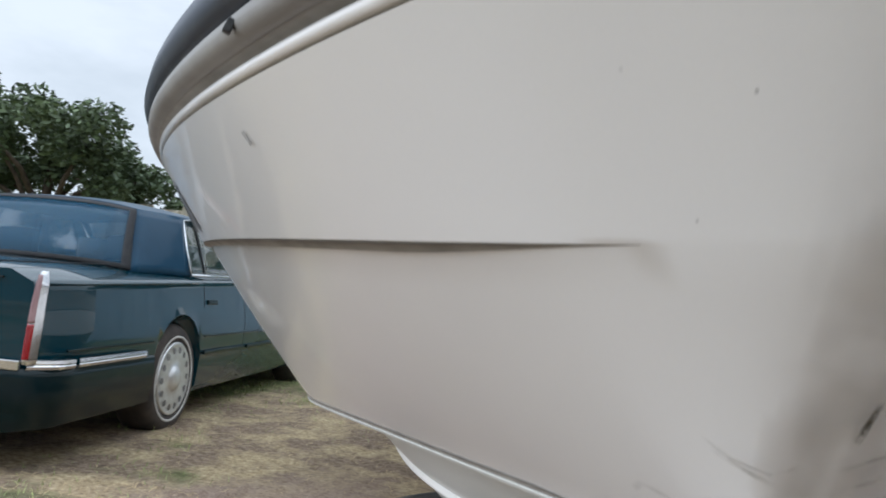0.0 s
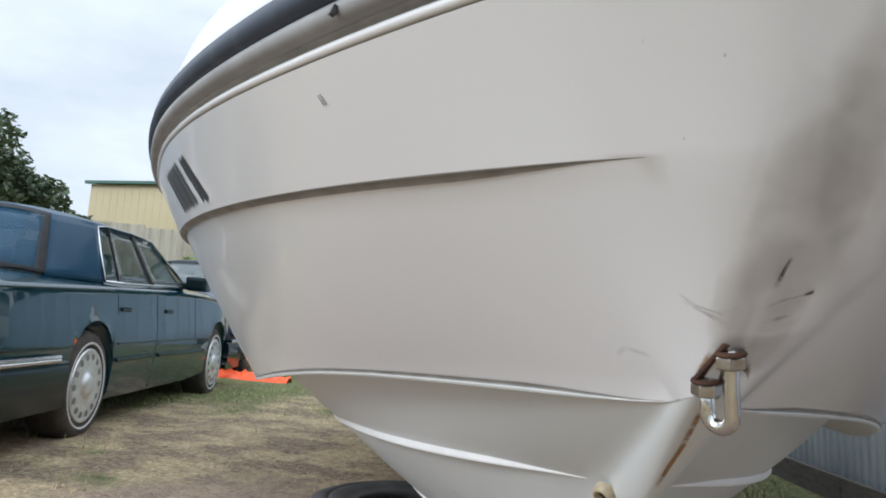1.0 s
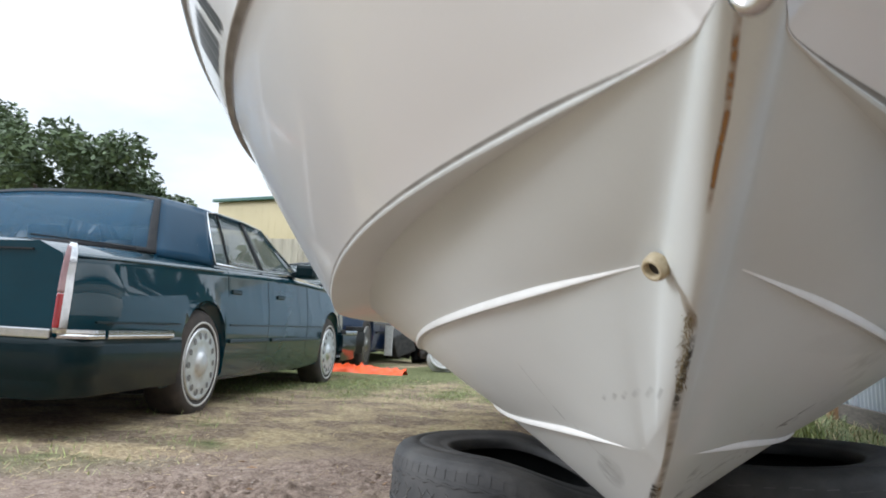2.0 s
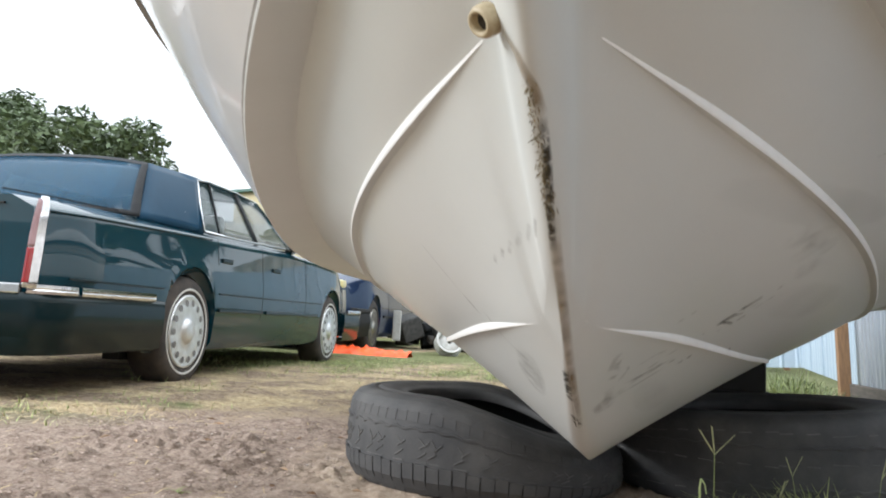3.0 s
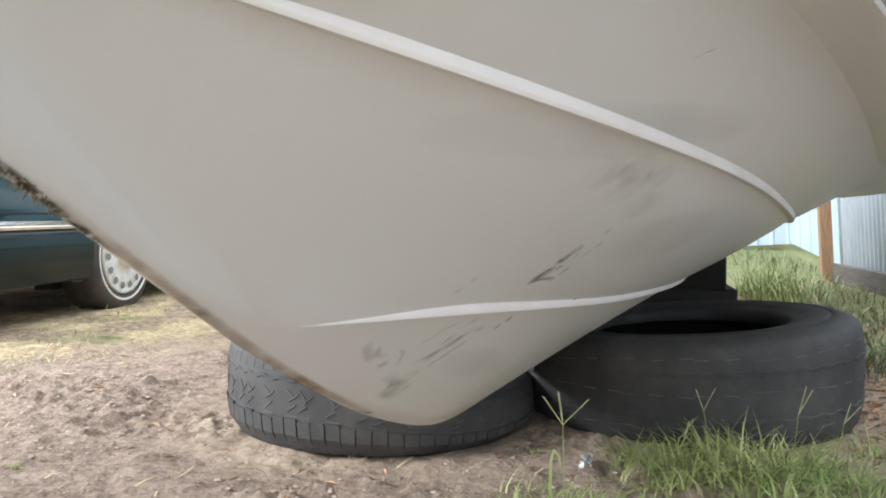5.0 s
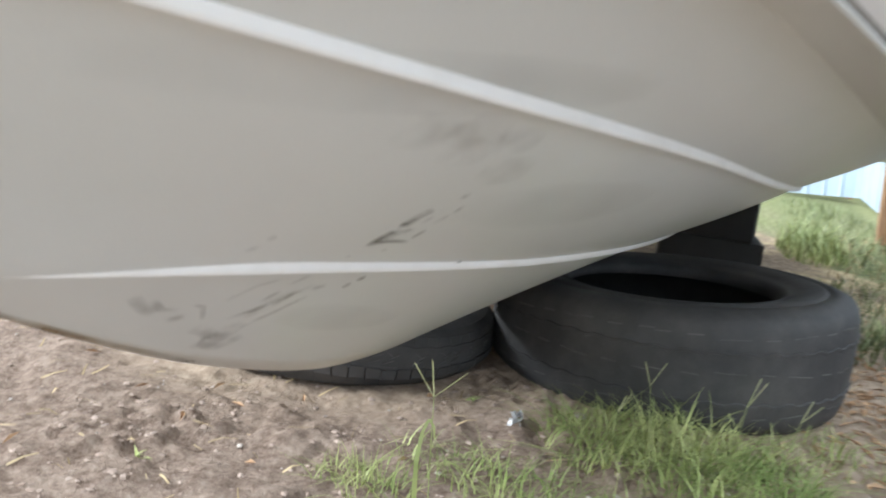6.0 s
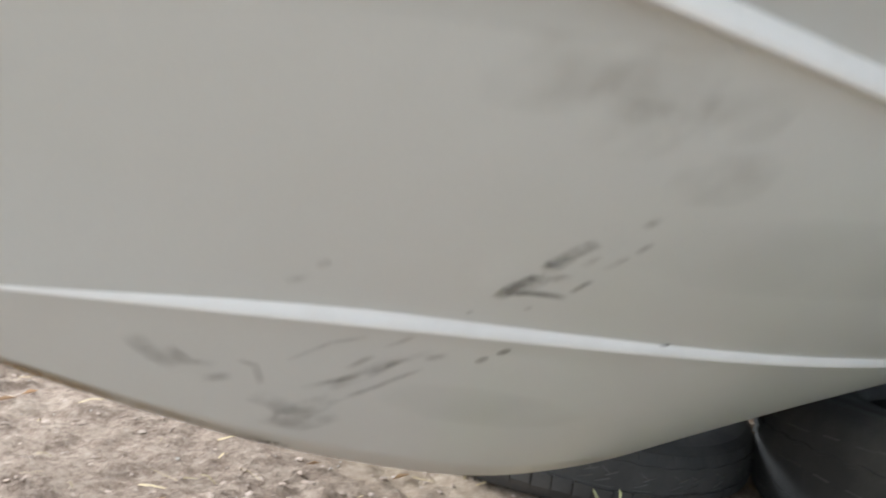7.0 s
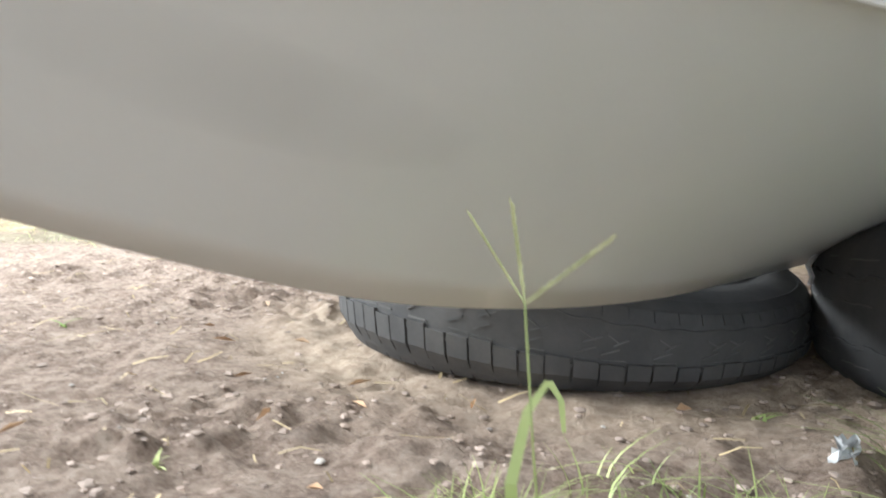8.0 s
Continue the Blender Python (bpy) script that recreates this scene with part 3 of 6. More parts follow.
def strake(f, y0, y1, sd, w, hh, n=90):
    pts = []
    for i in range(n + 1):
        y = y0 + (y1 - y0) * (i / n) ** 1.4
        x, z = f(y)
        pts.append(Vector((x, y, z)))
    rows = []
    for i, p in enumerate(pts):
        o = side_dir(pts, i)
        r = 0.6 * ease(-0.004, 0.03, p.y - y0) + 0.4 * ease(-0.01, w, p.y - y0)
        a = p - o * (0.028 * r + 0.004) + Vector((0, 0, 0.002))
        b0 = p - o * (0.002 * r) + Vector((0, 0, -0.0015 * r))
        b1 = p + Vector((0, 0, 0.0015 * r))
        # the face of the strake runs up in a soft hollow onto the skin
        corner = p + Vector((0, 0, hh * r))
        _, skin, _, _ = hull_bottom.closest_point_on_mesh(corner + o * 0.002 * r + Vector((0, 0, 0.003 * r)))
        shut = skin - o * 0.0012
        foot = corner - Vector((0, 0, 0.0045 * r))
        row = [a, b0, b1]
        for k in range(6):
            q = k / 5
            row.append(foot * (1 - q) ** 2 + corner * 2 * q * (1 - q) + shut * q * q)
        rows.append([Vector((sd * v.x, v.y, v.z)) for v in row])
    bm = bmesh.new()
    grid(bm, rows)
    bmesh.ops.recalc_face_normals(bm, faces=bm.faces)
    for e in bm.edges:
        e.smooth = len(e.link_faces) < 2 or e.calc_face_angle(0) < radians(40)
    return bm


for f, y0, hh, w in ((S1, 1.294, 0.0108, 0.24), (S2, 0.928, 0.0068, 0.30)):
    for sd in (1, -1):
        ob = part("strake", strake(f, y0, 5.8, sd, w, hh), GEL_LIT, boat, "white moulded spray strake painted brighter on its lit face", smooth=False)
        # the strake's underside gets the darker gelcoat as painted shade
        ob.data.materials.append(GEL_SHADED)
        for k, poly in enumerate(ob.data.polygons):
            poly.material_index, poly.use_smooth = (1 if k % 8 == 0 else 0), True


# rub rail, gunwale moulding and deck edge, as one profile swept along the sheer
def sweep(profile, material, name, label, y1=Y_END, smooth=True):
    pts = [L["sh"] for L in LINES if L["sh"].y <= y1]
    bm = bmesh.new()
    half = []
    for i, p in enumerate(pts):
        o = side_dir(pts, i) if i else Vector((0, -1, 0))
        half.append([p + o * a + Vector((0, 0, b)) for a, b in profile])
    rows = [[Vector((-v.x, v.y, v.z)) for v in r] for r in half[:0:-1]] + half
    grid(bm, rows)
    bmesh.ops.recalc_face_normals(bm, faces=bm.faces)
    return part(name, bm, material, boat, label, smooth=smooth)


sweep([(-0.004, 0.0015), (0.001, 0.002), (0.0038, 0.0042), (0.0043, 0.0075), (0.0025, 0.0100), (-0.004, 0.0110)], GELCOAT, "gunwale_bead", "white moulded bead below the rub rail")
# strip of dark colour paints the shade between bead and rail
sweep([(-0.004, 0.0104), (0.0005, 0.0148), (0.0065, 0.0158)], RECESS, "rail_groove", "groove under the rub rail, painted dark for shade")
sweep([(-0.006, 0.011), (0.000, 0.0155), (0.009, 0.0165), (0.0155, 0.0190), (0.0185, 0.0245), (0.0182, 0.0305), (0.0145, 0.0350), (0.006, 0.0365), (-0.006, 0.0365)], RAIL_GREY, "rub_rail", "weathered grey vinyl rub rail")
sweep([(0.000, 0.0355), (0.012, 0.0352), (0.0205, 0.0385), (0.0250, 0.0480), (0.0230, 0.0600), (0.012, 0.0695), (-0.006, 0.0715)], RAIL_DARK, "rail_insert", "dark blue rubber rail insert")
sweep([(-0.002, 0.070), (0.003, 0.073), (0.003, 0.086), (0.000, 0.112), (-0.010, 0.142), (-0.034, 0.172), (-0.085, 0.202), (-0.24, 0.240)], GELCOAT, "deck_edge", "white rounded foredeck edge")
# deck and transom close the boat
bm = bmesh.new()
rows = []
for i, L in enumerate(LINES):
    p = L["sh"]
    o = side_dir([q["sh"] for q in LINES], i)
    e = p - o * 0.235 + Vector((0, 0, 0.239))
    ex = max(0.02, e.x)
    rows.append([Vector((ex * s, max(e.y, 0.55), e.z + 0.07 * (1 - s * s) * min(1, ex * 2))) for s in (-1, -0.75, -0.5, -0.25, 0, 0.25, 0.5, 0.75, 1)])
grid(bm, rows)
bmesh.ops.recalc_face_normals(bm, faces=bm.faces)
part("foredeck", bm, GELCOAT, boat, "white crowned deck", smooth=True)
bm = bmesh.new()
L = LINES[-1]
order = [L[k] for k in ("k", "s1", "s2", "ci", "ch", "kn", "sh")] + [L["sh"] + Vector((0, 0, 0.06))]
vs = [bm.verts.new((v.x, v.y, v.z)) for v in order] + [bm.verts.new((-v.x, v.y, v.z)) for v in order[:0:-1]]
bm.faces.new(vs)
part("transom", bm, GELCOAT, boat, "flat white transom")

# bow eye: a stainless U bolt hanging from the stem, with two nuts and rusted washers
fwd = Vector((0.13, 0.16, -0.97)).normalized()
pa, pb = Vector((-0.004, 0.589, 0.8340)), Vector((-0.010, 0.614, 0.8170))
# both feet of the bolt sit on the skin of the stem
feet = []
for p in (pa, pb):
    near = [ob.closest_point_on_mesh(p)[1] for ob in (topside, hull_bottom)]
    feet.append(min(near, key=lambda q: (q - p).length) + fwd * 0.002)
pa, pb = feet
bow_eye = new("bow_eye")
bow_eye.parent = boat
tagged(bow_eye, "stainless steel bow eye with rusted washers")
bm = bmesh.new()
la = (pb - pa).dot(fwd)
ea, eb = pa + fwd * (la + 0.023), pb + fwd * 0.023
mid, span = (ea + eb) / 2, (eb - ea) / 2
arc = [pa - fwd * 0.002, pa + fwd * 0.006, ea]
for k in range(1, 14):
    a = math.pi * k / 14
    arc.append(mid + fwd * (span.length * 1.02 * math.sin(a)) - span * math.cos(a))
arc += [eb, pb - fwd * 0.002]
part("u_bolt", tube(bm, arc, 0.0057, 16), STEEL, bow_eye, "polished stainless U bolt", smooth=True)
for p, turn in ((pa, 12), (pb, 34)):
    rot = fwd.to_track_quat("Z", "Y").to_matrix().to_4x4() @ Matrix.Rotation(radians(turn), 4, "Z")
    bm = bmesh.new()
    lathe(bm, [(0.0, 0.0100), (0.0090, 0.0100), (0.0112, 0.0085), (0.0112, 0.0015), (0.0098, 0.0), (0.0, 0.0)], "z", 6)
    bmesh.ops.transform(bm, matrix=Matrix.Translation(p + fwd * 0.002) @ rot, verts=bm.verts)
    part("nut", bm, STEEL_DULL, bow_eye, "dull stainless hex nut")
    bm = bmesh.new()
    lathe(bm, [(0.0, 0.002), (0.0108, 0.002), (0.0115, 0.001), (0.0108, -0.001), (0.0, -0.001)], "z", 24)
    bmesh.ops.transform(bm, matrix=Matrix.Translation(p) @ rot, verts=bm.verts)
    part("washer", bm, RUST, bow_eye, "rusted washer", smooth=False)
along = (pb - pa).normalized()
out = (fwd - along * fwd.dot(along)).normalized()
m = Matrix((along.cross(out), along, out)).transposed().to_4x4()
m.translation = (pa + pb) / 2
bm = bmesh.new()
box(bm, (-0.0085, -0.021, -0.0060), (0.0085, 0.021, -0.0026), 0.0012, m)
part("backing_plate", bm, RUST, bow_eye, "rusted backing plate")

# drain fitting low on the starboard bow
drain = new("drain_fitting")
drain.parent = boat
tagged(drain, "yellowed plastic drain fitting")
dn = Vector((-0.55, -0.62, -0.56)).normalized()
rot = dn.to_track_quat("Z", "Y").to_matrix().to_4x4()
bm = bmesh.new()
lathe(bm, [(0.0072, -0.004), (0.0072, 0.007), (0.0085, 0.0085), (0.0105, 0.008), (0.0125, 0.004), (0.013, -0.004)], "z", 28)
bmesh.ops.transform(bm, matrix=Matrix.Translation((-0.034, 0.918, 0.664)) @ rot, verts=bm.verts)
part("flange", bm, BRASS_OLD, drain, smooth=True)
bm = bmesh.new()
lathe(bm, [(0.0, 0.001), (0.0075, 0.001)], "z", 20)
bmesh.ops.transform(bm, matrix=Matrix.Translation((-0.034, 0.918, 0.664)) @ rot, verts=bm.verts)
part("bore", bm, DARK_HOLE, drain)


# ---- tyres under the bow ----
def tyre(name, x, y, R, W, bead, label, turn=0.0, squash=(0.0, 0.0, 1), tilt=0.0, blocks=0, sipes=0, z=0.0, rubber=RUBBER, group="tyres under the boat"):
    """A tyre lying flat: tread, two sidewalls, an open well; squash (low side factor, share of the width) dents one side."""
    t = thing(name, pose(x, y, z, 0, 0, turn), label, "tyre", group)
    h = W / 2

    def bend(v):
        f = 1.0 + tilt * (v.x * math.cos(radians(turn)) - v.y * math.sin(radians(turn))) / R
        if squash[1] > 0:
            c, s = math.cos(radians(turn)), math.sin(radians(turn))
            wx = (v.x * c - v.y * s) / R
            f -= (1 - squash[0]) * ease(1 - 2 * squash[1], 1.0, wx * squash[2])
        return Vector((v.x, v.y, v.z * f))

    def done(bm):
        for v in bm.verts:
            v.co = bend(v.co)
        bmesh.ops.recalc_face_normals(bm, faces=bm.faces)
        return bm
    bm = bmesh.new()
    SHAPE = [(R - 0.040, 0.004), (R - 0.022, 0.011), (R - 0.011, 0.024), (R - 0.005, 0.045), (R - 0.001, 0.075), (R, h)]
    SHAPE += [(r, 2 * h - q) for r, q in SHAPE[-2::-1]]
    lathe(bm, SHAPE, "z", 112)

    def rad(zz):
        for (ra, za), (rb, zb) in zip(SHAPE, SHAPE[1:]):
            if zz <= zb:
                return ra + (rb - ra) * max(0.0, zz - za) / (zb - za)
        return SHAPE[-1][0]
    part("tread", done(bm), rubber, t, "worn tread with shallow zigzag sipes", smooth=True)
    for up in (0, 1):
        prof = [(R - 0.038, 0.005), (R - 0.05, 0.000), (R - 0.075, -0.001), (R - 0.078, 0.002), (R - 0.082, -0.001), ((R + bead) / 2, -0.004), (bead + 0.045, 0.004), (bead + 0.024, 0.012), (bead + 0.020, 0.009), (bead + 0.008, 0.016), (bead, 0.028), (bead + 0.006, 0.045)]
        prof = [(r, 2 * h - a if up else a + 0.001) for r, a in prof]
        bm = bmesh.new()
        lathe(bm, prof, "z", 96)
        part("sidewall", done(bm), rubber, t, smooth=True)
    bm = bmesh.new()
    lathe(bm, [(bead + 0.006, 0.045), (R - 0.05, 0.030), (R - 0.022, h), (R - 0.05, 2 * h - 0.030), (bead + 0.006, 2 * h - 0.045)], "z", 64)
    part("inner_liner", done(bm), RUBBER_IN, t, "black inner liner", smooth=True)
    # circumferential ribs, standing just proud of the tread
    for zz in (0.30, 0.70):
        bm = bmesh.new()
        n = 180
        rows = []
        for k in range(n + 1):
            a = 2 * math.pi * k / n
            j = 0.0022 * (1 if (k // 2) % 2 else -1)
            rows.append([Vector(((R + e) * math.cos(a), (R + e) * math.sin(a), W * zz + d + j)) for d, e in ((-0.004, -0.001), (-0.003, 0.0018), (0.003, 0.0018), (0.004, -0.001))])
        grid(bm, rows)
        part("tread_rib", done(bm), rubber, t)
    if blocks or sipes:
        # shoulder lugs and zigzag sipe edges, each a shallow raised block
        verts, faces = [], []

        def blk(a0, a1, z0, z1, e0, e1, skew=0.0):
            i = len(verts)
            cuts = [(z0, e0), (z0, e1), ((z0 + z1) / 2, e1), (z1, e1), (z1, e0)]
            for zz, e in cuts:
                for a, sk in ((a0, 0.0), (a1, skew)):
                    r = rad(min(max(zz + sk, 0.004), W - 0.004)) + e
                    verts.append(tuple(bend(Vector((r * math.cos(a), r * math.sin(a), zz + sk)))))
            for m in range(4):
                faces.append((i + 2 * m, i + 2 * m + 1, i + 2 * m + 3, i + 2 * m + 2))
            faces.extend([tuple(i + 2 * m for m in range(5)), tuple(i + 2 * m + 1 for m in (4, 3, 2, 1, 0))])
        da = 2 * math.pi / (blocks or sipes)
        top = W * 0.26
        for k in range(blocks):
            a = 2 * math.pi * k / blocks
            j = 0.02 * math.sin(k * 2.7)
            top = W * (0.345 + 0.012 * math.sin(k * 1.9))
            blk(a + da * j, a + da * (0.90 + j), 0.009, top, -0.006, 0.0058)
            blk(a + da * 0.02, a + da * 0.97, W * 0.765, W - 0.010, -0.006, 0.0022)
        if blocks:
            tagged(raw("shoulder_tread", verts, faces, RUBBER, t), kind="stuff")
        verts, faces = [], []
        for k in range(blocks or sipes):
            a = da * k
            j = 0.12 * math.sin(k * 3.1)
            if (k * 7) % 5 < 2:
                continue
            if sipes:
                # old grooves weathered to broken wavy lines round the tyre
                w_ = 0.004 * math.sin(a * 5.0) + 0.002 * math.sin(a * 23.0)
                blk(a, a + da * 0.98, W * 0.20 + w_, W * 0.20 + w_ + 0.0022, -0.002, 0.0015, 0.002)
                blk(a, a + da * 1.0, W * 0.53 - w_, W * 0.53 - w_ + 0.0020, -0.002, 0.0014, -0.002)
                blk(a, a + da * 0.97, W * 0.82 + w_, W * 0.82 + w_ + 0.0022, -0.002, 0.0014, 0.001)
                continue
            blk(a + da * (0.05 + j), a + da * (0.75 + j), W * 0.405, W * 0.417, -0.002, 0.0022, 0.016)
            blk(a + da * (0.40 - j), a + da * 1.05, W * 0.50, W * 0.512, -0.002, 0.0022, 0.017)
            blk(a + da * 0.2, a + da * (0.72 + j), W * 0.60, W * 0.612, -0.002, 0.0022, -0.017)
            blk(a, a + da * 0.93, top + 0.004, top + 0.0065, -0.002, 0.0014, 0.001)
        tagged(raw("sipe_edge", verts, faces, RUBBER_EDGE, t), kind="stuff")
    return t


tyre("tyre", -0.338, 2.702, 0.397, 0.245, 0.215, "worn black car tyre lying flat, sagging under the keel", 0, (0.50, 0.62, 1), blocks=72)
tyre("tyre", 0.447, 2.975, 0.437, 0.257, 0.252, "wide black truck tyre lying flat on the dirt", 25, (0.94, 0.25, -1), tilt=0.13, sipes=84)
# a stack of dark blocks under the hull further aft, their shade painted in
for dx, z0, z1, turn in ((0.0, -0.02, 0.19, 3), (-0.03, 0.19, 0.40, -4)):
    bm = bmesh.new()
    box(bm, (-0.22, -0.20, z0), (0.22, 0.20, z1), 0.012)
    for v in bm.verts:
        v.co += 0.006 * noise.noise_vector(v.co * 9)
    tagged(part("keel_block", bm, BLOCK_SHADED), "block carrying the hull, painted black for shade", "block", "blocks under the hull").matrix_world = pose(0.53 + dx, 4.75, 0, 0, 0, turn)


# ---- saloon cars ----
def car_rows(sections):
    rows = []
    for pts in sections:
        rows.append([Vector((-x, y, z)) for x, y, z in pts] + [Vector(p) for p in pts[-2::-1]])
    return rows


def saloon(name, m, label, paint, low, detail=True):
    c = thing(name, m, label, "car")
    bright = CHROME if detail else BLACK_TRIM
    ARCH = ((0.0, 0.338), (2.89, 0.338))
    SILL = 0.17

    def bottom(y):
        z = SILL if -0.45 < y < 3.35 else 0.20
        for yw, r in ARCH:
            if abs(y - yw) < r:
                z = max(z, 0.29 + math.sqrt(r * r - (y - yw) ** 2))
        return z

    def half(y):
        w = 0.93
        w -= 0.055 * (1 - ease(-1.38, -1.0, y))
        w -= 0.16 * ease(3.0, 3.95, y)
        return w
    top = fair([(-1.40, 0.88), (-1.30, 0.915), (-1.1, 0.93), (-0.4, 0.955), (1.0, 0.955), (2.15, 0.975), (3.0, 0.93), (3.7, 0.84), (3.95, 0.74)])
    shoulder = fair([(-1.40, 0.835), (-0.5, 0.86), (0.5, 0.885), (2.0, 0.905), (3.2, 0.85), (3.95, 0.70)])
    ys = sorted({round(v, 3) for v in list(np.linspace(-1.38, 3.93, 84)) + [yw + r * q for yw, r in ARCH for q in (-1.0, -0.995, -0.98, -0.95, -0.9, -0.8, 0.8, 0.9, 0.95, 0.98, 0.995, 1.0)]})
    secs = []
    for y in ys:
        w, zb, zs, zt = half(y), bottom(y), shoulder(y), top(y)
        raw_pts = [(w - 0.060, zb), (w - 0.024, zb + 0.05), (w - 0.003, 0.43), (w + 0.002, 0.53), (w - 0.002, 0.62), (w - 0.015, 0.72), (w - 0.030, zs - 0.04), (w - 0.034, zs - 0.004), (w - 0.062, zs + 0.010), (w - 0.15, min(zt, zs + 0.05)), (w * 0.45, zt - 0.012), (0.0, zt)]
        pts, last = [], -1
        for i, (x, z) in enumerate(raw_pts):
            z = max(z, zb + 0.008 * i) if i < 7 else z
            pts.append((x, y, max(z, last if i < 9 else z)))
            last = pts[-1][2]
        secs.append(pts)
    bm = bmesh.new()
    rows = car_rows(secs)
    vs = grid(bm, rows)
    bm.faces.new(vs[0][::-1])
    bm.faces.new(vs[-1])
    bmesh.ops.recalc_face_normals(bm, faces=bm.faces)
    body = part("body", bm, paint, c, smooth=True)
    ed = bmesh.new()
    ed.from_mesh(body.data)
    for e in ed.edges:
        e.smooth = len(e.link_faces) < 2 or e.calc_face_angle(0) < radians(60)
    ed.to_mesh(body.data)
    ed.free()
    # bumpers
    for y0, y1, nm in ((-1.43, -0.37, "rear_bumper"), (3.27, 4.02, "front_bumper")):
        bm = bmesh.new()
        pl = []
        for q in np.linspace(0, 1, 13):
            y = y0 + (y1 - y0) * q
            e = y - y0 if y0 < 0 else y1 - y
            pl.append((0.952 - 0.09 * (1 - ease(0, 0.20, e)) ** 2, y))
        if y0 > 0:
            pl = pl[::-1]
        path = [(-x, y) for x, y in pl[::-1]] + pl
        prof = [(-0.03, 0.46), (0.0, 0.455), (0.004, 0.42), (0.006, 0.36), (0.0, 0.27), (-0.012, 0.262), (-0.012, 0.20), (-0.05, 0.185)]
        rows = []
        for x, y in path:
            sx = 1 if x > 0 else -1
            rows.append([Vector((x + sx * a, y, z)) for a, z in prof])
        grid(bm, rows)
        bmesh.ops.recalc_face_normals(bm, faces=bm.faces)
        part(nm, bm, low, c, "dark painted bumper cover", smooth=True)
        for a, b in (((-1.42, -1.185), (-1.155, -0.49)) if y0 < 0 else ((3.35, 3.98),)):
            for sx in (1, -1):
                bm = bmesh.new()
                rows = []
                for q in np.linspace(0, 1, 9):
                    y = a + (b - a) * q
                    e = y - y0 if y0 < 0 else y1 - y
                    x = 0.954 - 0.09 * (1 - ease(0, 0.20, e)) ** 2
                    rows.append([Vector((sx * (x + o), y, z)) for o, z in ((-0.004, 0.452), (0.008, 0.455), (0.012, 0.468), (0.007, 0.474), (0.012, 0.480), (0.008, 0.494), (-0.004, 0.497))])
                grid(bm, rows)
                bmesh.ops.recalc_face_normals(bm, faces=bm.faces)
                part("bumper_strip", bm, bright, c, "ribbed chrome bumper strip")
    bm = bmesh.new()
    box(bm, (-0.85, -1.437, 0.452), (0.85, -1.41, 0.496), 0.006)
    part("bumper_strip", bm, bright, c, "ribbed chrome bumper strip")
    # underside and wheel wells
    bm = bmesh.new()
    box(bm, (-0.62, -1.30, 0.20), (0.62, 3.85, 0.60))
    for yw in (0.0, 2.89):
        for sx in (1, -1):
            box(bm, (min(sx * 0.60, sx * 0.70), yw - 0.36, 0.12), (max(sx * 0.60, sx * 0.70), yw + 0.36, 0.66))
    part("underbody", bm, BLACK_TRIM, c)
    # roof, level along its side edges
    rf = fair([(-0.06, 1.333), (0.3, 1.372), (0.8, 1.382), (1.25, 1.368), (1.50, 1.33)])

    def roof_at(y, s_):
        hw = 0.612 + 0.083 * ease(-0.1, 0.45, y) - 0.05 * ease(1.3, 1.5, y)
        return Vector((hw * s_, y - 0.03 * s_ * s_ * (1 - ease(-0.06, 0.3, y)) - 0.05 * s_ * s_ * ease(1.2, 1.5, y), 1.287 + (rf(y) - 1.287) * (1 - abs(s_) ** 2.6)))
    bm = bmesh.new()
    grid(bm, [[roof_at(y, s_) for s_ in np.linspace(-1, 1, 25)] for y in np.linspace(-0.06, 1.50, 20)])
    bmesh.ops.recalc_face_normals(bm, faces=bm.faces)
    ob = part("roof", bm, ROOF_BLUE if detail else paint, c, smooth=True)
    sol = ob.modifiers.new("thickness", "SOLIDIFY")
    sol.thickness = 0.012
    sol.offset = -1

    def screen(y_top, foot, nm, lab, side):
        """A curved front or rear window with its dark frame, hung from the end of the roof."""
        us = [-1, -0.94, -0.93, -0.7, -0.45, -0.2, 0, 0.2, 0.45, 0.7, 0.93, 0.94, 1]
        vs_ = [0, 0.05, 0.055, 0.25, 0.5, 0.75, 0.93, 0.935, 1]
        def at(u, v):
            lo = Vector((foot[0] * u, foot[1] + side * 0.05 * (1 - u * u), foot[2] + 0.03 * (1 - abs(u) ** 3)))
            return lo.lerp(roof_at(y_top, u), v) + Vector((0, side * 0.6, 1)) * 0.02 * 4 * v * (1 - v)
        for name_, inside, material, push in ((nm, True, GLASS_REAR if side < 0 else GLASS, 0.004), ("window_frame", False, BLACK_TRIM, 0.0)):
            bm = bmesh.new()
            for u0, u1 in zip(us, us[1:]):
                for v0, v1 in zip(vs_, vs_[1:]):
                    ins = u0 >= -0.935 and u1 <= 0.935 and v0 >= 0.052 and v1 <= 0.932
                    if ins == inside:
                        bm.faces.new([bm.verts.new(at(u, v) - Vector((0, side * push, 0))) for u, v in ((u0, v0), (u1, v0), (u1, v1), (u0, v1))])
            bmesh.ops.remove_doubles(bm, verts=bm.verts, dist=0.0005)
            bmesh.ops.recalc_face_normals(bm, faces=bm.faces)
            ob = part(name_, bm, material, c, lab if inside else "dark window frame", smooth=True)
            ob.modifiers.new("thickness", "SOLIDIFY").thickness = 0.004 if inside else 0.010
            if inside:
                panes.append(ob)
    panes = []
    screen(-0.06, (0.79, -0.44, 0.922), "rear_window", "sloping tinted rear window", -1)
    screen(1.50, (0.80, 2.10, 0.955), "windscreen", "tinted windscreen", 1)

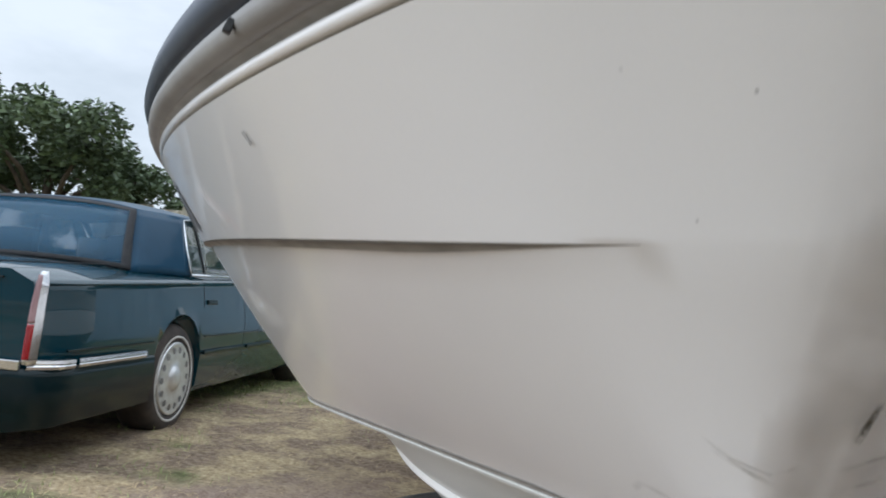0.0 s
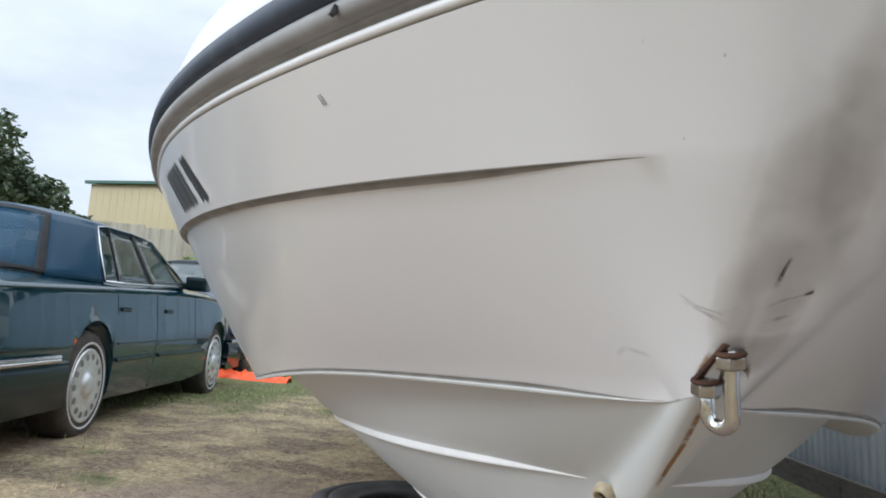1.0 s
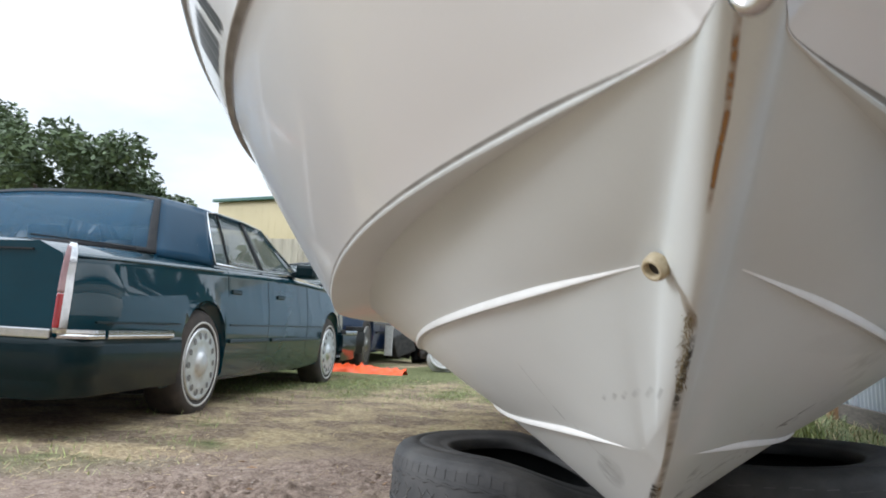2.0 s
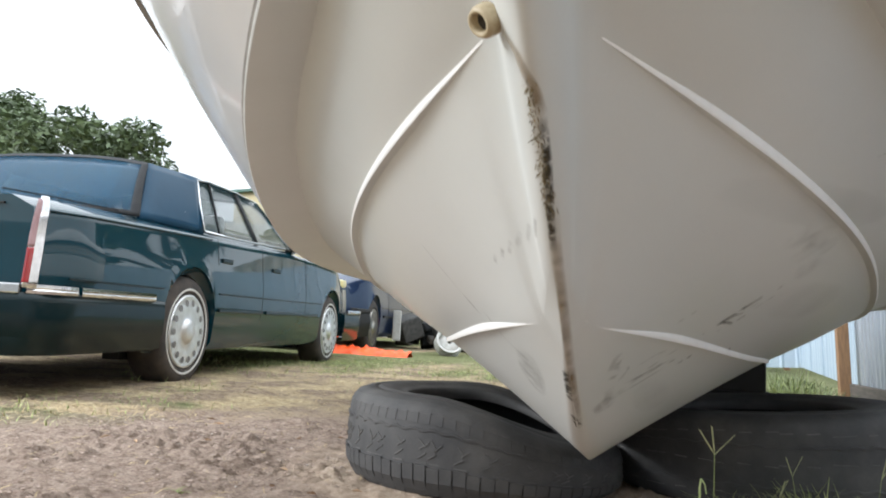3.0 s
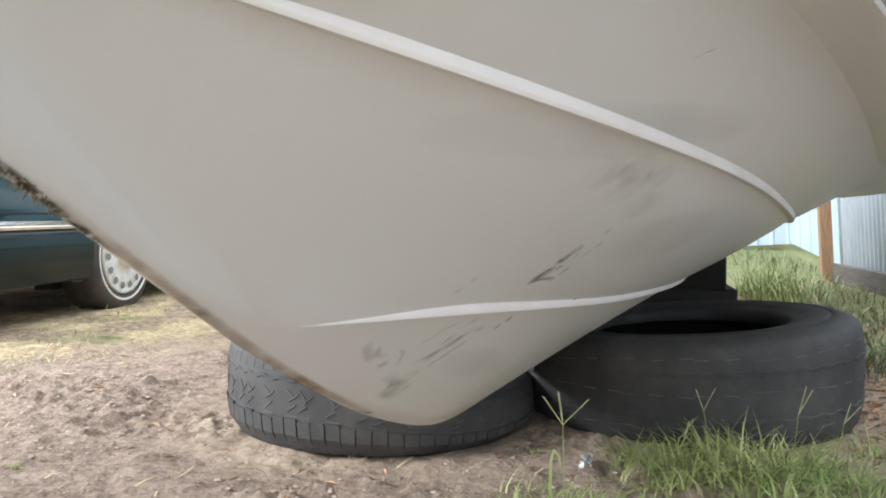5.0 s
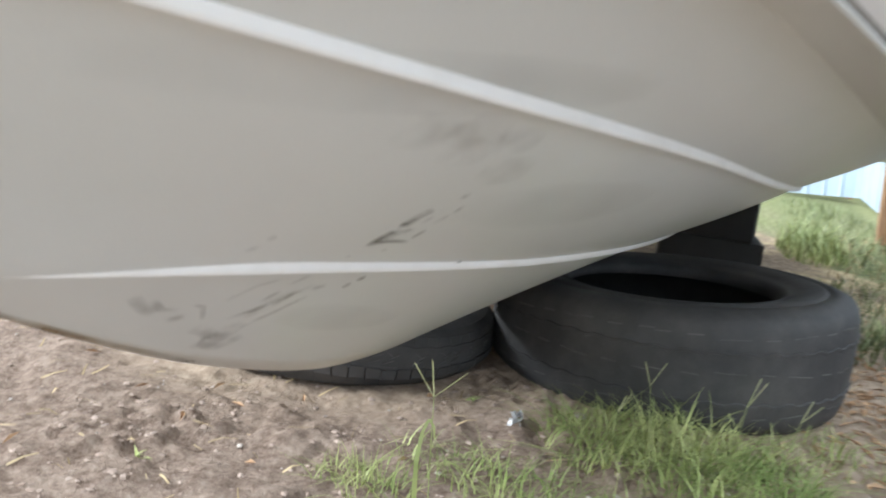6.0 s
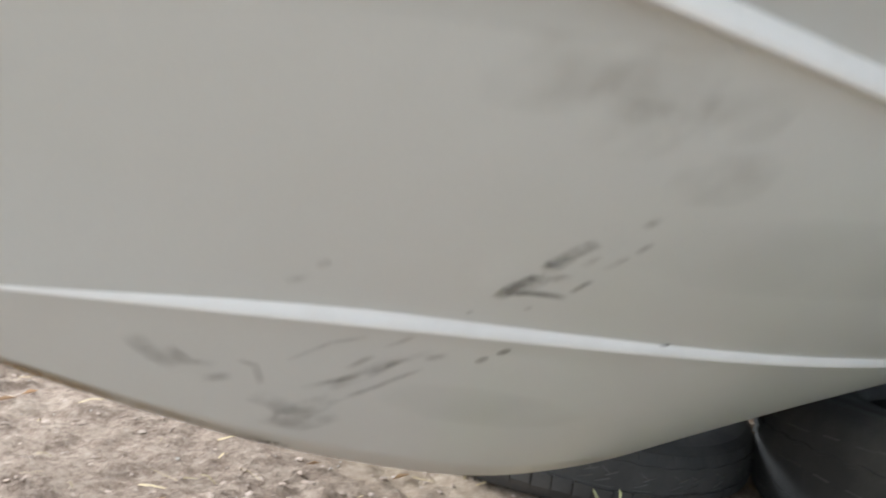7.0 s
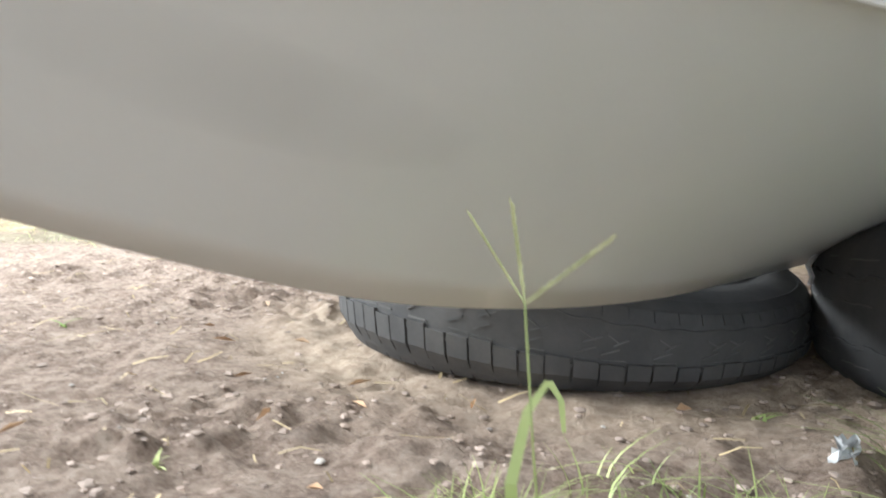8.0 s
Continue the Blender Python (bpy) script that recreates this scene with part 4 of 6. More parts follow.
    def sheet(name, quad, material, n=6, out=0.0, lab="", thick=0.004):
        """A curved four-cornered pane or panel: a, b along the bottom, d, c along the top."""
        a, b, cc, d = [Vector(q) for q in quad]
        nn = (b - a).cross(d - a).normalized()
        bm = bmesh.new()
        rows = []
        for j in range(n + 1):
            t = j / n
            rows.append([a.lerp(b, i / n).lerp(d.lerp(cc, i / n), t) + nn * out * 16 * ((i / n) * (1 - i / n)) * t * (1 - t) for i in range(n + 1)])
        grid(bm, rows)
        ob = part(name, bm, material, c, lab, smooth=True)
        s = ob.modifiers.new("thickness", "SOLIDIFY")
        s.thickness = thick
        return ob
    for sx in (1, -1):
        def q(*pts):
            pts = [(sx * x, y, z) for x, y, z in pts]
            return pts if sx > 0 else [pts[1], pts[0], pts[3], pts[2]]
        sheet("rear_pillar", q((0.79, -0.44, 0.912), (0.845, 0.26, 0.912), (0.694, 0.40, 1.288), (0.612, -0.09, 1.288)), ROOF_BLUE if detail else paint, 8, 0.016, "broad rear roof pillar", 0.02)
        panes.append(sheet("side_window", q((0.842, 0.27, 0.925), (0.845, 0.47, 0.925), (0.684, 0.56, 1.278), (0.684, 0.41, 1.280)), GLASS))
        panes.append(sheet("side_window", q((0.845, 0.485, 0.925), (0.848, 1.09, 0.938), (0.688, 0.99, 1.280), (0.685, 0.575, 1.282)), GLASS))
        panes.append(sheet("side_window", q((0.848, 1.15, 0.938), (0.848, 1.90, 0.960), (0.700, 1.42, 1.262), (0.690, 1.04, 1.279)), GLASS))
        sheet("door_pillar", q((0.852, 1.085, 0.925), (0.852, 1.155, 0.93), (0.694, 1.045, 1.285), (0.694, 0.985, 1.285)), BLACK_TRIM, 3, 0, "", 0.012)
        sheet("windscreen_pillar", q((0.85, 1.89, 0.945), (0.80, 2.10, 0.945), (0.645, 1.45, 1.288), (0.695, 1.41, 1.282)), paint, 3, 0, "", 0.02)
        bm = bmesh.new()
        tube(bm, [(sx * 0.858, y, z) for y, z in ((0.24, 0.918), (0.6, 0.92), (1.1, 0.932), (1.6, 0.945), (1.92, 0.958))], 0.008, 8)
        part("belt_moulding", bm, bright, c, "thin chrome belt moulding", smooth=True)
        bm = bmesh.new()
        tube(bm, [(sx * x, y, z) for x, y, z in ((0.85, 0.245, 0.92), (0.77, 0.31, 1.10), (0.695, 0.39, 1.272), (0.692, 0.55, 1.290), (0.696, 1.0, 1.292), (0.703, 1.40, 1.274), (0.78, 1.66, 1.12), (0.862, 1.93, 0.962))], 0.0065, 8)
        part("window_surround", bm, BLACK_TRIM if sx < 0 else bright, c, smooth=True)
        bm = bmesh.new()
        tube(bm, [(sx * x, y, z) for x, y, z in ((0.845, 0.475, 0.922), (0.77, 0.525, 1.10), (0.690, 0.567, 1.28))], 0.008, 6)
        part("window_divider", bm, BLACK_TRIM, c, smooth=True)
        # mirror, handles, mouldings, seams
        bm = bmesh.new()
        box(bm, (0.88, 1.80, 0.93), (1.06, 1.95, 1.05), 0.03)
        box(bm, (0.82, 1.86, 0.94), (0.90, 1.93, 0.99), 0.01)
        for v in bm.verts:
            v.co.x *= sx
        part("wing_mirror", bm, low, c, "dark wing mirror", smooth=False)
        for y in (0.40, 1.30):
            bm = bmesh.new()
            box(bm, (0.900, y, 0.735), (0.926, y + 0.16, 0.765), 0.008)
            for v in bm.verts:
                v.co.x *= sx
            part("door_handle", bm, low, c)
        for y0, y1, z in ((0.36, 1.10, 0.425), (1.17, 2.42, 0.425)):
            bm = bmesh.new()
            box(bm, (0.928, y0, z - 0.013), (0.946, y1, z + 0.013), 0.006)
            for v in bm.verts:
                v.co.x *= sx
            part("side_moulding", bm, low, c, "thin body-coloured side moulding")
        for y0, y1 in ((-1.22, -0.36), (0.36, 2.53)):
            bm = bmesh.new()
            box(bm, (0.928, y0, 0.525), (0.940, y1, 0.535), 0.003)
            for v in bm.verts:
                v.co.x *= sx
            part("body_crease", bm, low, c)
        bm = bmesh.new()
        tube(bm, [(sx * (half(y) - 0.031), y, shoulder(y) - 0.010) for y in np.linspace(-1.33, 0.26, 14)], 0.0062, 8)
        part("shoulder_moulding", bm, paint, c, "thin raised line along the shoulder", smooth=True)
        for y0, z0 in ((1.115, 0.20), (2.10, 0.20), (0.355, 0.64)):
            w, zs = half(y0), shoulder(y0)
            line_ = [(w - 0.030, z0), (w - 0.003, 0.43), (w + 0.002, 0.53), (w - 0.002, 0.62), (w - 0.015, 0.72), (w - 0.030, zs - 0.04), (w - 0.034, zs - 0.004), (w - 0.062, zs + 0.010)]
            line_ = [q for q in line_ if q[1] >= z0]
            bm = bmesh.new()
            grid(bm, [[Vector((sx * (x + e), y0 + o, z)) for o, e in ((-0.003, -0.002), (-0.0025, 0.0016), (0.0025, 0.0016), (0.003, -0.002))] for x, z in line_])
            part("door_seam", bm, BLACK_TRIM, c)
        # tall tail lamp: chrome surround, frosted upper lens, red lower lens
        lamp = new("tail_lamp")
        lamp.parent = c
        tagged(lamp, "tall narrow tail lamp in a chrome surround")

        def blade(z0, z1, wide, out, n=16):
            """A tall convex strip that leans forward and narrows to a rounded top."""
            rows = []
            for k in range(n + 1):
                z = z0 + (z1 - z0) * k / n
                y = -1.405 + 0.10 * (z - 0.49) + 0.55 * max(0.0, z - 0.70) ** 2
                w = wide * (1.0 - 0.30 * ease(0.62, 0.90, z)) * math.sqrt(max(0.02, 1 - ease(0.815, 0.885, z)))
                rows.append([Vector((sx * (0.868 + w * u), y - out * (1 - u * u) + 0.02 * max(0.0, u), z)) for u in (-1, -0.8, -0.45, 0, 0.45, 0.8, 1)])
            bm = bmesh.new()
            vs = grid(bm, rows)
            bm.faces.new(vs[0])
            bm.faces.new(vs[-1][::-1])
            bmesh.ops.recalc_face_normals(bm, faces=bm.faces)
            return bm
        part("surround", blade(0.478, 0.884, 0.029, 0.030), bright, lamp, "chrome lamp surround", smooth=True)
        part("upper_lens", blade(0.655, 0.868, 0.022, 0.042), CLEAR_LENS, lamp, "frosted pink upper lens", smooth=True)
        part("lower_lens", blade(0.500, 0.652, 0.022, 0.042), RED_LENS, lamp, "red lower lens", smooth=True)
        # emblem
        bm = bmesh.new()
        lathe(bm, [(0.0, 0.008), (0.016, 0.006), (0.021, 0.0)], "x", 16)
        bmesh.ops.transform(bm, matrix=Matrix.Translation((0.784, 0.08, 1.02)) @ Matrix.Rotation(radians(-22), 4, "Y"), verts=bm.verts)
        for v in bm.verts:
            v.co.x *= sx
        part("emblem", bm, bright, c, "small round chrome emblem", smooth=True)
        # wheels
        for yw in (0.0, 2.89):
            wheel = new("wheel")
            wheel.parent = c
            wheel.location = (sx * 0.905, yw, 0.29)
            if sx < 0:
                wheel.rotation_euler = (0, 0, math.pi)
            tagged(wheel, "whitewall wheel with a slotted bright cover" if detail else "dark wheel with a worn tyre")
            bm = bmesh.new()
            lathe(bm, [(0.205, -0.03), (0.222, 0.002), (0.25, 0.010), (0.29, 0.006), (0.315, -0.012), (0.327, -0.035), (0.330, -0.11), (0.327, -0.185), (0.315, -0.205), (0.25, -0.215), (0.20, -0.19)], "x", 56)
            part("tyre", bm, CAR_TYRE, wheel, "black tyre", smooth=True)
            if detail:
                bm = bmesh.new()
                lathe(bm, [(0.243, 0.008), (0.246, 0.0118), (0.255, 0.0118), (0.258, 0.008)], "x", 64)
                part("whitewall", bm, WHITEWALL, wheel, "thin white sidewall ring", smooth=True)
            bm = bmesh.new()
            lathe(bm, [(0.0, 0.030), (0.035, 0.029), (0.062, 0.024), (0.070, 0.012), (0.085, 0.006), (0.125, 0.010), (0.165, 0.012), (0.200, 0.006), (0.212, 0.012), (0.219, 0.006), (0.215, -0.03), (0.10, -0.06), (0.0, -0.06)], "x", 64)
            part("wheel_cover", bm, BRIGHT if detail else STEEL_DULL, wheel, "bright slotted wheel cover", smooth=True)
            verts = []
            for j in range(10):
                b = 2 * math.pi * j / 10
                rr = 0.172 + 0.021 * math.cos(b)
                aa = 0.115 * math.sin(b)
                verts.append((0.0142 - 0.16 * max(0, rr - 0.172), rr * math.cos(aa), rr * math.sin(aa)))
            slot = raw("cover_slot", verts, [tuple(range(10))], SLOT, wheel)
            for k in range(1, 14):
                o = new("cover_slot", slot.data)
                o.parent = wheel
                o.rotation_euler = (2 * math.pi * k / 14, 0, 0)
    for ob in panes:
        ob.visible_shadow = False
    # seats inside, seen through the glass
    for y, zz in ((0.30, 1.02), (1.25, 1.02)):
        for x in (-0.38, 0.38):
            seat = new("seat")
            seat.parent = c
            tagged(seat, "pale leather seat behind tinted glass")
            bm = bmesh.new()
            box(bm, (x - 0.27, y - 0.08, 0.5), (x + 0.27, y + 0.06, zz - 0.06), 0.04)
            part("backrest", bm, SEAT, seat)
            bm = bmesh.new()
            box(bm, (x - 0.13, y - 0.05, zz - 0.05), (x + 0.13, y + 0.04, zz + 0.12), 0.035)
            part("headrest", bm, SEAT, seat)
    if not detail:
        for sx in (1, -1):
            bm = bmesh.new()
            box(bm, (0.50, 3.80, 0.70), (0.77, 3.955, 0.79), 0.02)
            for v in bm.verts:
                v.co.x *= sx
                v.co.y -= 0.25 * max(0.0, abs(v.co.x) - 0.55)
            bmesh.ops.recalc_face_normals(bm, faces=bm.faces)
            part("headlamp", bm, AMBER, c, "yellowed headlamp lens")
    # deck lid seam and drip edge
    bm = bmesh.new()
    box(bm, (-0.70, -1.392, 0.842), (0.70, -1.36, 0.850))
    part("lid_seam", bm, BLACK_TRIM, c)
    bm = bmesh.new()
    tube(bm, [(0.66, -1.36, 0.914), (0.69, -1.0, 0.925), (0.70, -0.5, 0.94)], 0.004, 6)
    part("lid_seam", bm, BLACK_TRIM, c)
    return c


saloon("car", pose(-3.434, 4.583, 0, 0, 0, 4.8), "dark green metallic saloon with whitewall tyres parked on dry grass", PAINT, PAINT_LOW)
saloon("car", pose(-4.68, 13.55, -0.02, 0, 0, 186.5) @ Matrix.Scale(1.12, 4), "dusty blue saloon parked facing the green one", BLUE_PAINT, BLACK_TRIM, detail=False)

# crumpled orange tarpaulin on the grass
bm = bmesh.new()
rows = []
for i in range(49):
    u = i / 48
    row = []
    for j in range(13):
        v = j / 12 - 0.5
        w = 0.42 * (0.7 + 0.4 * noise.noise(Vector((u * 4, 0.3, 0))))
        x = -3.50 + 1.06 * u + 0.03 * noise.noise(Vector((u * 9, v * 6, 3)))
        y = 9.30 + w * v + 0.04 * noise.noise(Vector((u * 7, v * 3, 8)))
        z = 0.075 + 0.08 * abs(noise.noise(Vector((u * 11, v * 7, 1)))) + 0.035 * noise.noise(Vector((u * 23, v * 15, 2)))
        row.append(Vector((x, y, max(-0.02, z * (1 - 4.4 * v * v) * (1.05 - 0.4 * u)))))
    rows.append(row)
grid(bm, rows)
tagged(part("tarpaulin", bm, ORANGE, None, smooth=True), "crumpled bright orange tarpaulin lying on the grass", "tarpaulin")


# scrap beyond the cars: a leaning wheel, panels and dark oddments
scrap = thing("scrap_heap", pose(-2.75, 12.1, 0), "heap of dark scrap metal with a pale panel", "scrap")
random.seed(11)
for k in range(14):
    bm = bmesh.new()
    sx_, sy_, sz_ = random.uniform(0.15, 0.5), random.uniform(0.1, 0.4), random.uniform(0.08, 0.35)
    box(bm, (-sx_ / 2, -sy_ / 2, 0), (sx_ / 2, sy_ / 2, sz_), 0.03, None)
    bmesh.ops.transform(bm, matrix=pose(random.uniform(-0.7, 0.9), random.uniform(-0.4, 0.5), random.uniform(-0.02, 0.25), random.uniform(-30, 30), random.uniform(-25, 25), random.uniform(0, 180)), verts=bm.verts)
    part("oddment", bm, random.choice((BLACK_TRIM, BLOCK, TIMBER_GREY, BLACK_TRIM)), scrap)
bm = bmesh.new()
box(bm, (-0.62, -0.55, 0.12), (-0.50, -0.52, 0.56), 0.01)
part("panel", bm, WHITEWALL, scrap, "pale upright panel")
bm = bmesh.new()
box(bm, (-0.15, -0.60, 0.42), (0.02, -0.50, 0.50), 0.02)
part("panel", bm, WHITEWALL, scrap, "pale upright panel")


# a bare white steel wheel lying against the heap
rim = thing("wheel_rim", pose(-2.290, 10.600, 0.17, 62, 0, 25), "bare white steel wheel rim leaning among scrap", "wheel rim")
bm = bmesh.new()
lathe(bm, [(0.165, -0.07), (0.185, -0.08), (0.19, -0.07), (0.16, -0.05), (0.15, 0.0), (0.16, 0.06), (0.19, 0.08), (0.185, 0.09), (0.15, 0.07), (0.14, 0.0), (0.165, -0.07)], "z", 32)
part("barrel", bm, WHITEWALL, rim, smooth=True)
bm = bmesh.new()
lathe(bm, [(0.03, 0.03), (0.06, 0.035), (0.10, 0.01), (0.148, 0.0), (0.146, -0.006), (0.10, 0.002), (0.03, 0.02)], "z", 32)
part("centre_disc", bm, WHITEWALL, rim, smooth=True)


# ---- boundary fence of corrugated sheet ----
def corrugated(name, p0, p1, z0, z1, pitch, depth, material, parent, flat=0.45):
    a, b = Vector((*p0, 0)), Vector((*p1, 0))
    d = (b - a).normalized()
    n = Vector((-d.y, d.x, 0))
    L = (b - a).length
    rows = [[], []]
    k, s = 0, 0.0
    pat = [(0.0, 0), (flat, 0), (flat + 0.12, 1), (0.88, 1), (1.0, 0)]
    offs = []
    while s < L:
        for f, h in pat[:-1]:
            offs.append((min(L, s + f * pitch), h * depth))
        s += pitch
    offs.append((L, 0))
    for o, h in offs:
        q = a + d * o + n * h
        rows[0].append(Vector((q.x, q.y, z0)))
        rows[1].append(Vector((q.x, q.y, z1)))
    bm = bmesh.new()
    grid(bm, rows)
    ob = part(name, bm, material, parent)
    m = ob.modifiers.new("thickness", "SOLIDIFY")
    m.thickness = 0.002
    return ob


fence = thing("fence", pose(2.12, 0, 0, 0, -4.0, 0) @ pose(-2.2, 0, 0), "corrugated metal sheet fence leaning on weathered timber posts", "fence", kind="structure")
FX0, FY0, FX1, FY1 = 2.62, -3.0, 1.93, 7.60
steps = 9
for k in range(steps):
    a, b = k / steps, (k + 1) / steps
    p = (FX0 + (FX1 + 0.05 - FX0) * a, FY0 + (FY1 - FY0) * a)
    q = (FX0 + (FX1 + 0.05 - FX0) * b, FY0 + (FY1 - FY0) * b - 0.004)
    corrugated("sheet", p, q, 0.12, 1.95, 0.085, 0.018, GALV, fence)
for k in range(7):
    corrugated("sheet", (2.02 + 0.10 * k, 7.72 + 1.15 * k), (2.02 + 0.10 * (k + 1), 7.72 + 1.15 * (k + 1) - 0.006), 0.10, 1.95, 0.21, 0.014, GALV_PALE, fence, flat=0.7)
for y in (7.58, -0.5, 14.2):
    x = FX1 - 0.03 + (FY1 - y) * (FX0 - FX1) / (FY1 - FY0) if y <= FY1 else 2.0 + (y - 7.7) * 0.09
    bm = bmesh.new()
    box(bm, (x - 0.09, y - 0.045, -0.05), (x, y + 0.045, 1.9), 0.006)
    part("post", bm, TIMBER, fence, "brown weathered timber post")
bm = bmesh.new()
for k in range(8):
    a, b = k / 8, (k + 1) / 8
    x0, y0 = FX0 + (FX1 - FX0) * a - 0.03, FY0 + (FY1 - FY0) * a
    x1, y1 = FX0 + (FX1 - FX0) * b - 0.03, FY0 + (FY1 - FY0) * b - 0.01
    d = Vector((x1 - x0, y1 - y0, 0))
    b2 = bmesh.new()
    box(b2, (-0.02, 0, 0.0), (0.02, d.length, 0.17), 0.005)
    bmesh.ops.transform(b2, matrix=pose(x0, y0, -0.01, 0, 0, math.degrees(math.atan2(d.y, d.x)) - 90), verts=b2.verts)
    part("kickboard", b2, TIMBER_GREY, fence, "grey weathered kickboard")
bm.free()
for k in range(4):
    corrugated("sheet", (2.60 - 1.2 * k, 12.6 + 0.3 * k), (2.60 - 1.2 * (k + 1) + 0.006, 12.6 + 0.3 * (k + 1)), 0.08, 1.95, 0.21, 0.014, GALV_PALE, fence, flat=0.7)
# closing fences behind the camera and beyond the boat, out of sight
back = thing("fence", pose(0, 0, 0), "plain corrugated sheet fence closing the yard", "fence", kind="structure")
corrugated("sheet", (2.62, -9.0), (2.62, -3.02), 0.1, 1.95, 0.2, 0.018, GALV, back)
corrugated("sheet", (-14.0, -9.0), (2.6, -9.02), 0.1, 1.95, 0.2, 0.018, GALV, back)

# ---- pale sheet fence, shed and shrub beyond the cars ----
far_fence = thing("fence", pose(0, 0, 0), "pale weathered sheet fence beyond the parked cars", "fence", kind="structure")
for k in range(16):
    x0 = -12.6 + 0.86 * k
    corrugated("sheet", (x0, 18.4 - 0.10 * k), (x0 + 0.85, 18.4 - 0.10 * (k + 1)), 0.0, 2.52 + 0.06 * math.sin(k * 2.3), 0.28, 0.03, PALE_BOARD, far_fence, flat=0.4)
shed = thing("shed", pose(-13.35, 24.75, 0, 0, 0, -19.9), "long cream metal shed with a dark green roof edge", "building")
bm = bmesh.new()
box(bm, (0, 0, 0), (13.0, 8.0, 4.36))
part("wall", bm, CREAM, shed, "cream ribbed metal wall")
bm = bmesh.new()
k = 0.25
while k < 13:
    box(bm, (k, -0.004, 0.05), (k + 0.04, 0.0, 4.30))
    k += 0.30
part("wall_ribs", bm, CREAM, shed)
bm = bmesh.new()
box(bm, (-0.14, -0.16, 4.36), (13.1, -0.02, 4.46), 0.01)
part("gutter", bm, GREEN_TRIM, shed, "dark green gutter")
bm = bmesh.new()
rows = [[Vector((-0.14, -0.1, 4.44)), Vector((13.1, -0.1, 4.44))], [Vector((-0.14, 4.0, 4.9)), Vector((13.1, 4.0, 4.9))], [Vector((-0.14, 8.1, 4.44)), Vector((13.1, 8.1, 4.44))]]
grid(bm, rows)
ob = part("roof", bm, GREEN_TRIM, shed, "low green metal roof")
ob.modifiers.new("thickness", "SOLIDIFY").thickness = 0.06


# ---- trees ----
def leaf_cloud(clumps, per, size, seed):
    rnd = random.Random(seed)
    verts, faces = [], []
    for cx, cy, cz, r in clumps:
        for _ in range(int(per * r * r)):
            d = Vector((rnd.gauss(0, 1), rnd.gauss(0, 1), rnd.gauss(0, 1))).normalized() * r * rnd.random() ** 0.45
            p = Vector((cx + d.x, cy + d.y, cz + d.z * 0.8))
            u = Vector((rnd.gauss(0, 1), rnd.gauss(0, 1), rnd.gauss(0, 0.5))).normalized()
            w = u.cross(Vector((rnd.gauss(0, 1), rnd.gauss(0, 1), rnd.gauss(0, 1)))).normalized()
            s = size * rnd.uniform(0.55, 1.3)
            i = len(verts)
            verts += [tuple(p - u * s), tuple(p + w * s * 0.42), tuple(p + u * s), tuple(p - w * s * 0.42)]
            faces.append((i, i + 1, i + 2, i + 3))
    return verts, faces


def tree(x, y, height, spread, seed, label, leaf=LEAF, per=1300, size=0.10, low=0.32):
    rnd = random.Random(seed)
    t = thing("tree", pose(x, y, 0), label, "tree", "trees beyond the yard")
    bm = bmesh.new()
    trunk = [Vector((0, 0, -0.1)), Vector((0.06, 0.02, height * 0.2)), Vector((0.02, -0.05, height * 0.42)), Vector((0.1, 0.05, height * 0.7))]
    tube(bm, trunk, 0.05 * height * 0.9, 9, 0.35)
    part("trunk", bm, BARK, t, smooth=True)
    clumps = []
    for k in range(9):
        a = 2 * math.pi * (k / 9 + rnd.uniform(-0.04, 0.04))
        r = spread * rnd.uniform(0.45, 0.85)
        z = height * rnd.uniform(low + 0.06, 0.86)
        tip = Vector((r * math.cos(a), r * math.sin(a), z))
        bm = bmesh.new()
        base = trunk[1].lerp(trunk[2], rnd.random())
        tube(bm, [base, base.lerp(tip, 0.5) + Vector((0, 0, 0.06 * height)), tip], 0.018 * height, 6, 0.3)
        part("limb", bm, BARK, t, smooth=True)
        for _ in range(5):
            clumps.append((tip.x + rnd.gauss(0, spread * 0.16), tip.y + rnd.gauss(0, spread * 0.16), tip.z + rnd.gauss(0, height * 0.05), spread * rnd.uniform(0.13, 0.26)))
    for _ in range(12):
        a, r = rnd.uniform(0, 6.28), spread * rnd.uniform(0, 0.45)
        clumps.append((r * math.cos(a), r * math.sin(a), height * rnd.uniform(0.6, 0.93), spread * rnd.uniform(0.15, 0.27)))
    v, f = leaf_cloud(clumps, per, size, seed)
    raw("crown", v, f, leaf, t, "dense dark green foliage with gaps")
    return t


tree(-13.3, 17.4, 5.15, 2.7, 3, "broad dark green oak tree beyond the car")
tree(-18.6, 18.5, 6.2, 3.2, 5, "tall dark green oak tree beyond the car")
tree(-21.0, 14.0, 6.0, 3.0, 8, "dark green oak tree at the edge of the yard")
tree(-13.0, 20.6, 3.7, 1.5, 9, "small dark green tree beside the shed")
# unseen trees added round the rest of the yard, mirrored in the car's paint
tree(14.0, -9.0, 7.5, 3.6, 22, "unseen dark green tree beyond the sheet fence", per=260, size=0.24)
tree(8.5, -14.0, 6.5, 3.4, 23, "unseen dark green tree behind the yard", per=260, size=0.24)
tree(16.5, 12.0, 7.0, 3.4, 24, "unseen dark green tree beyond the sheet fence", per=260, size=0.24)
tree(3.2, 19.5, 7.5, 3.6, 27, "unseen dark green tree beyond the sheet fence", per=260, size=0.24)
tree(-0.8, 21.0, 7.0, 3.4, 28, "unseen dark green tree beyond the sheet fence", per=260, size=0.24)
tree(12.5, 5.0, 5.6, 3.2, 25, "unseen dark green tree beyond the sheet fence", per=260, size=0.24)
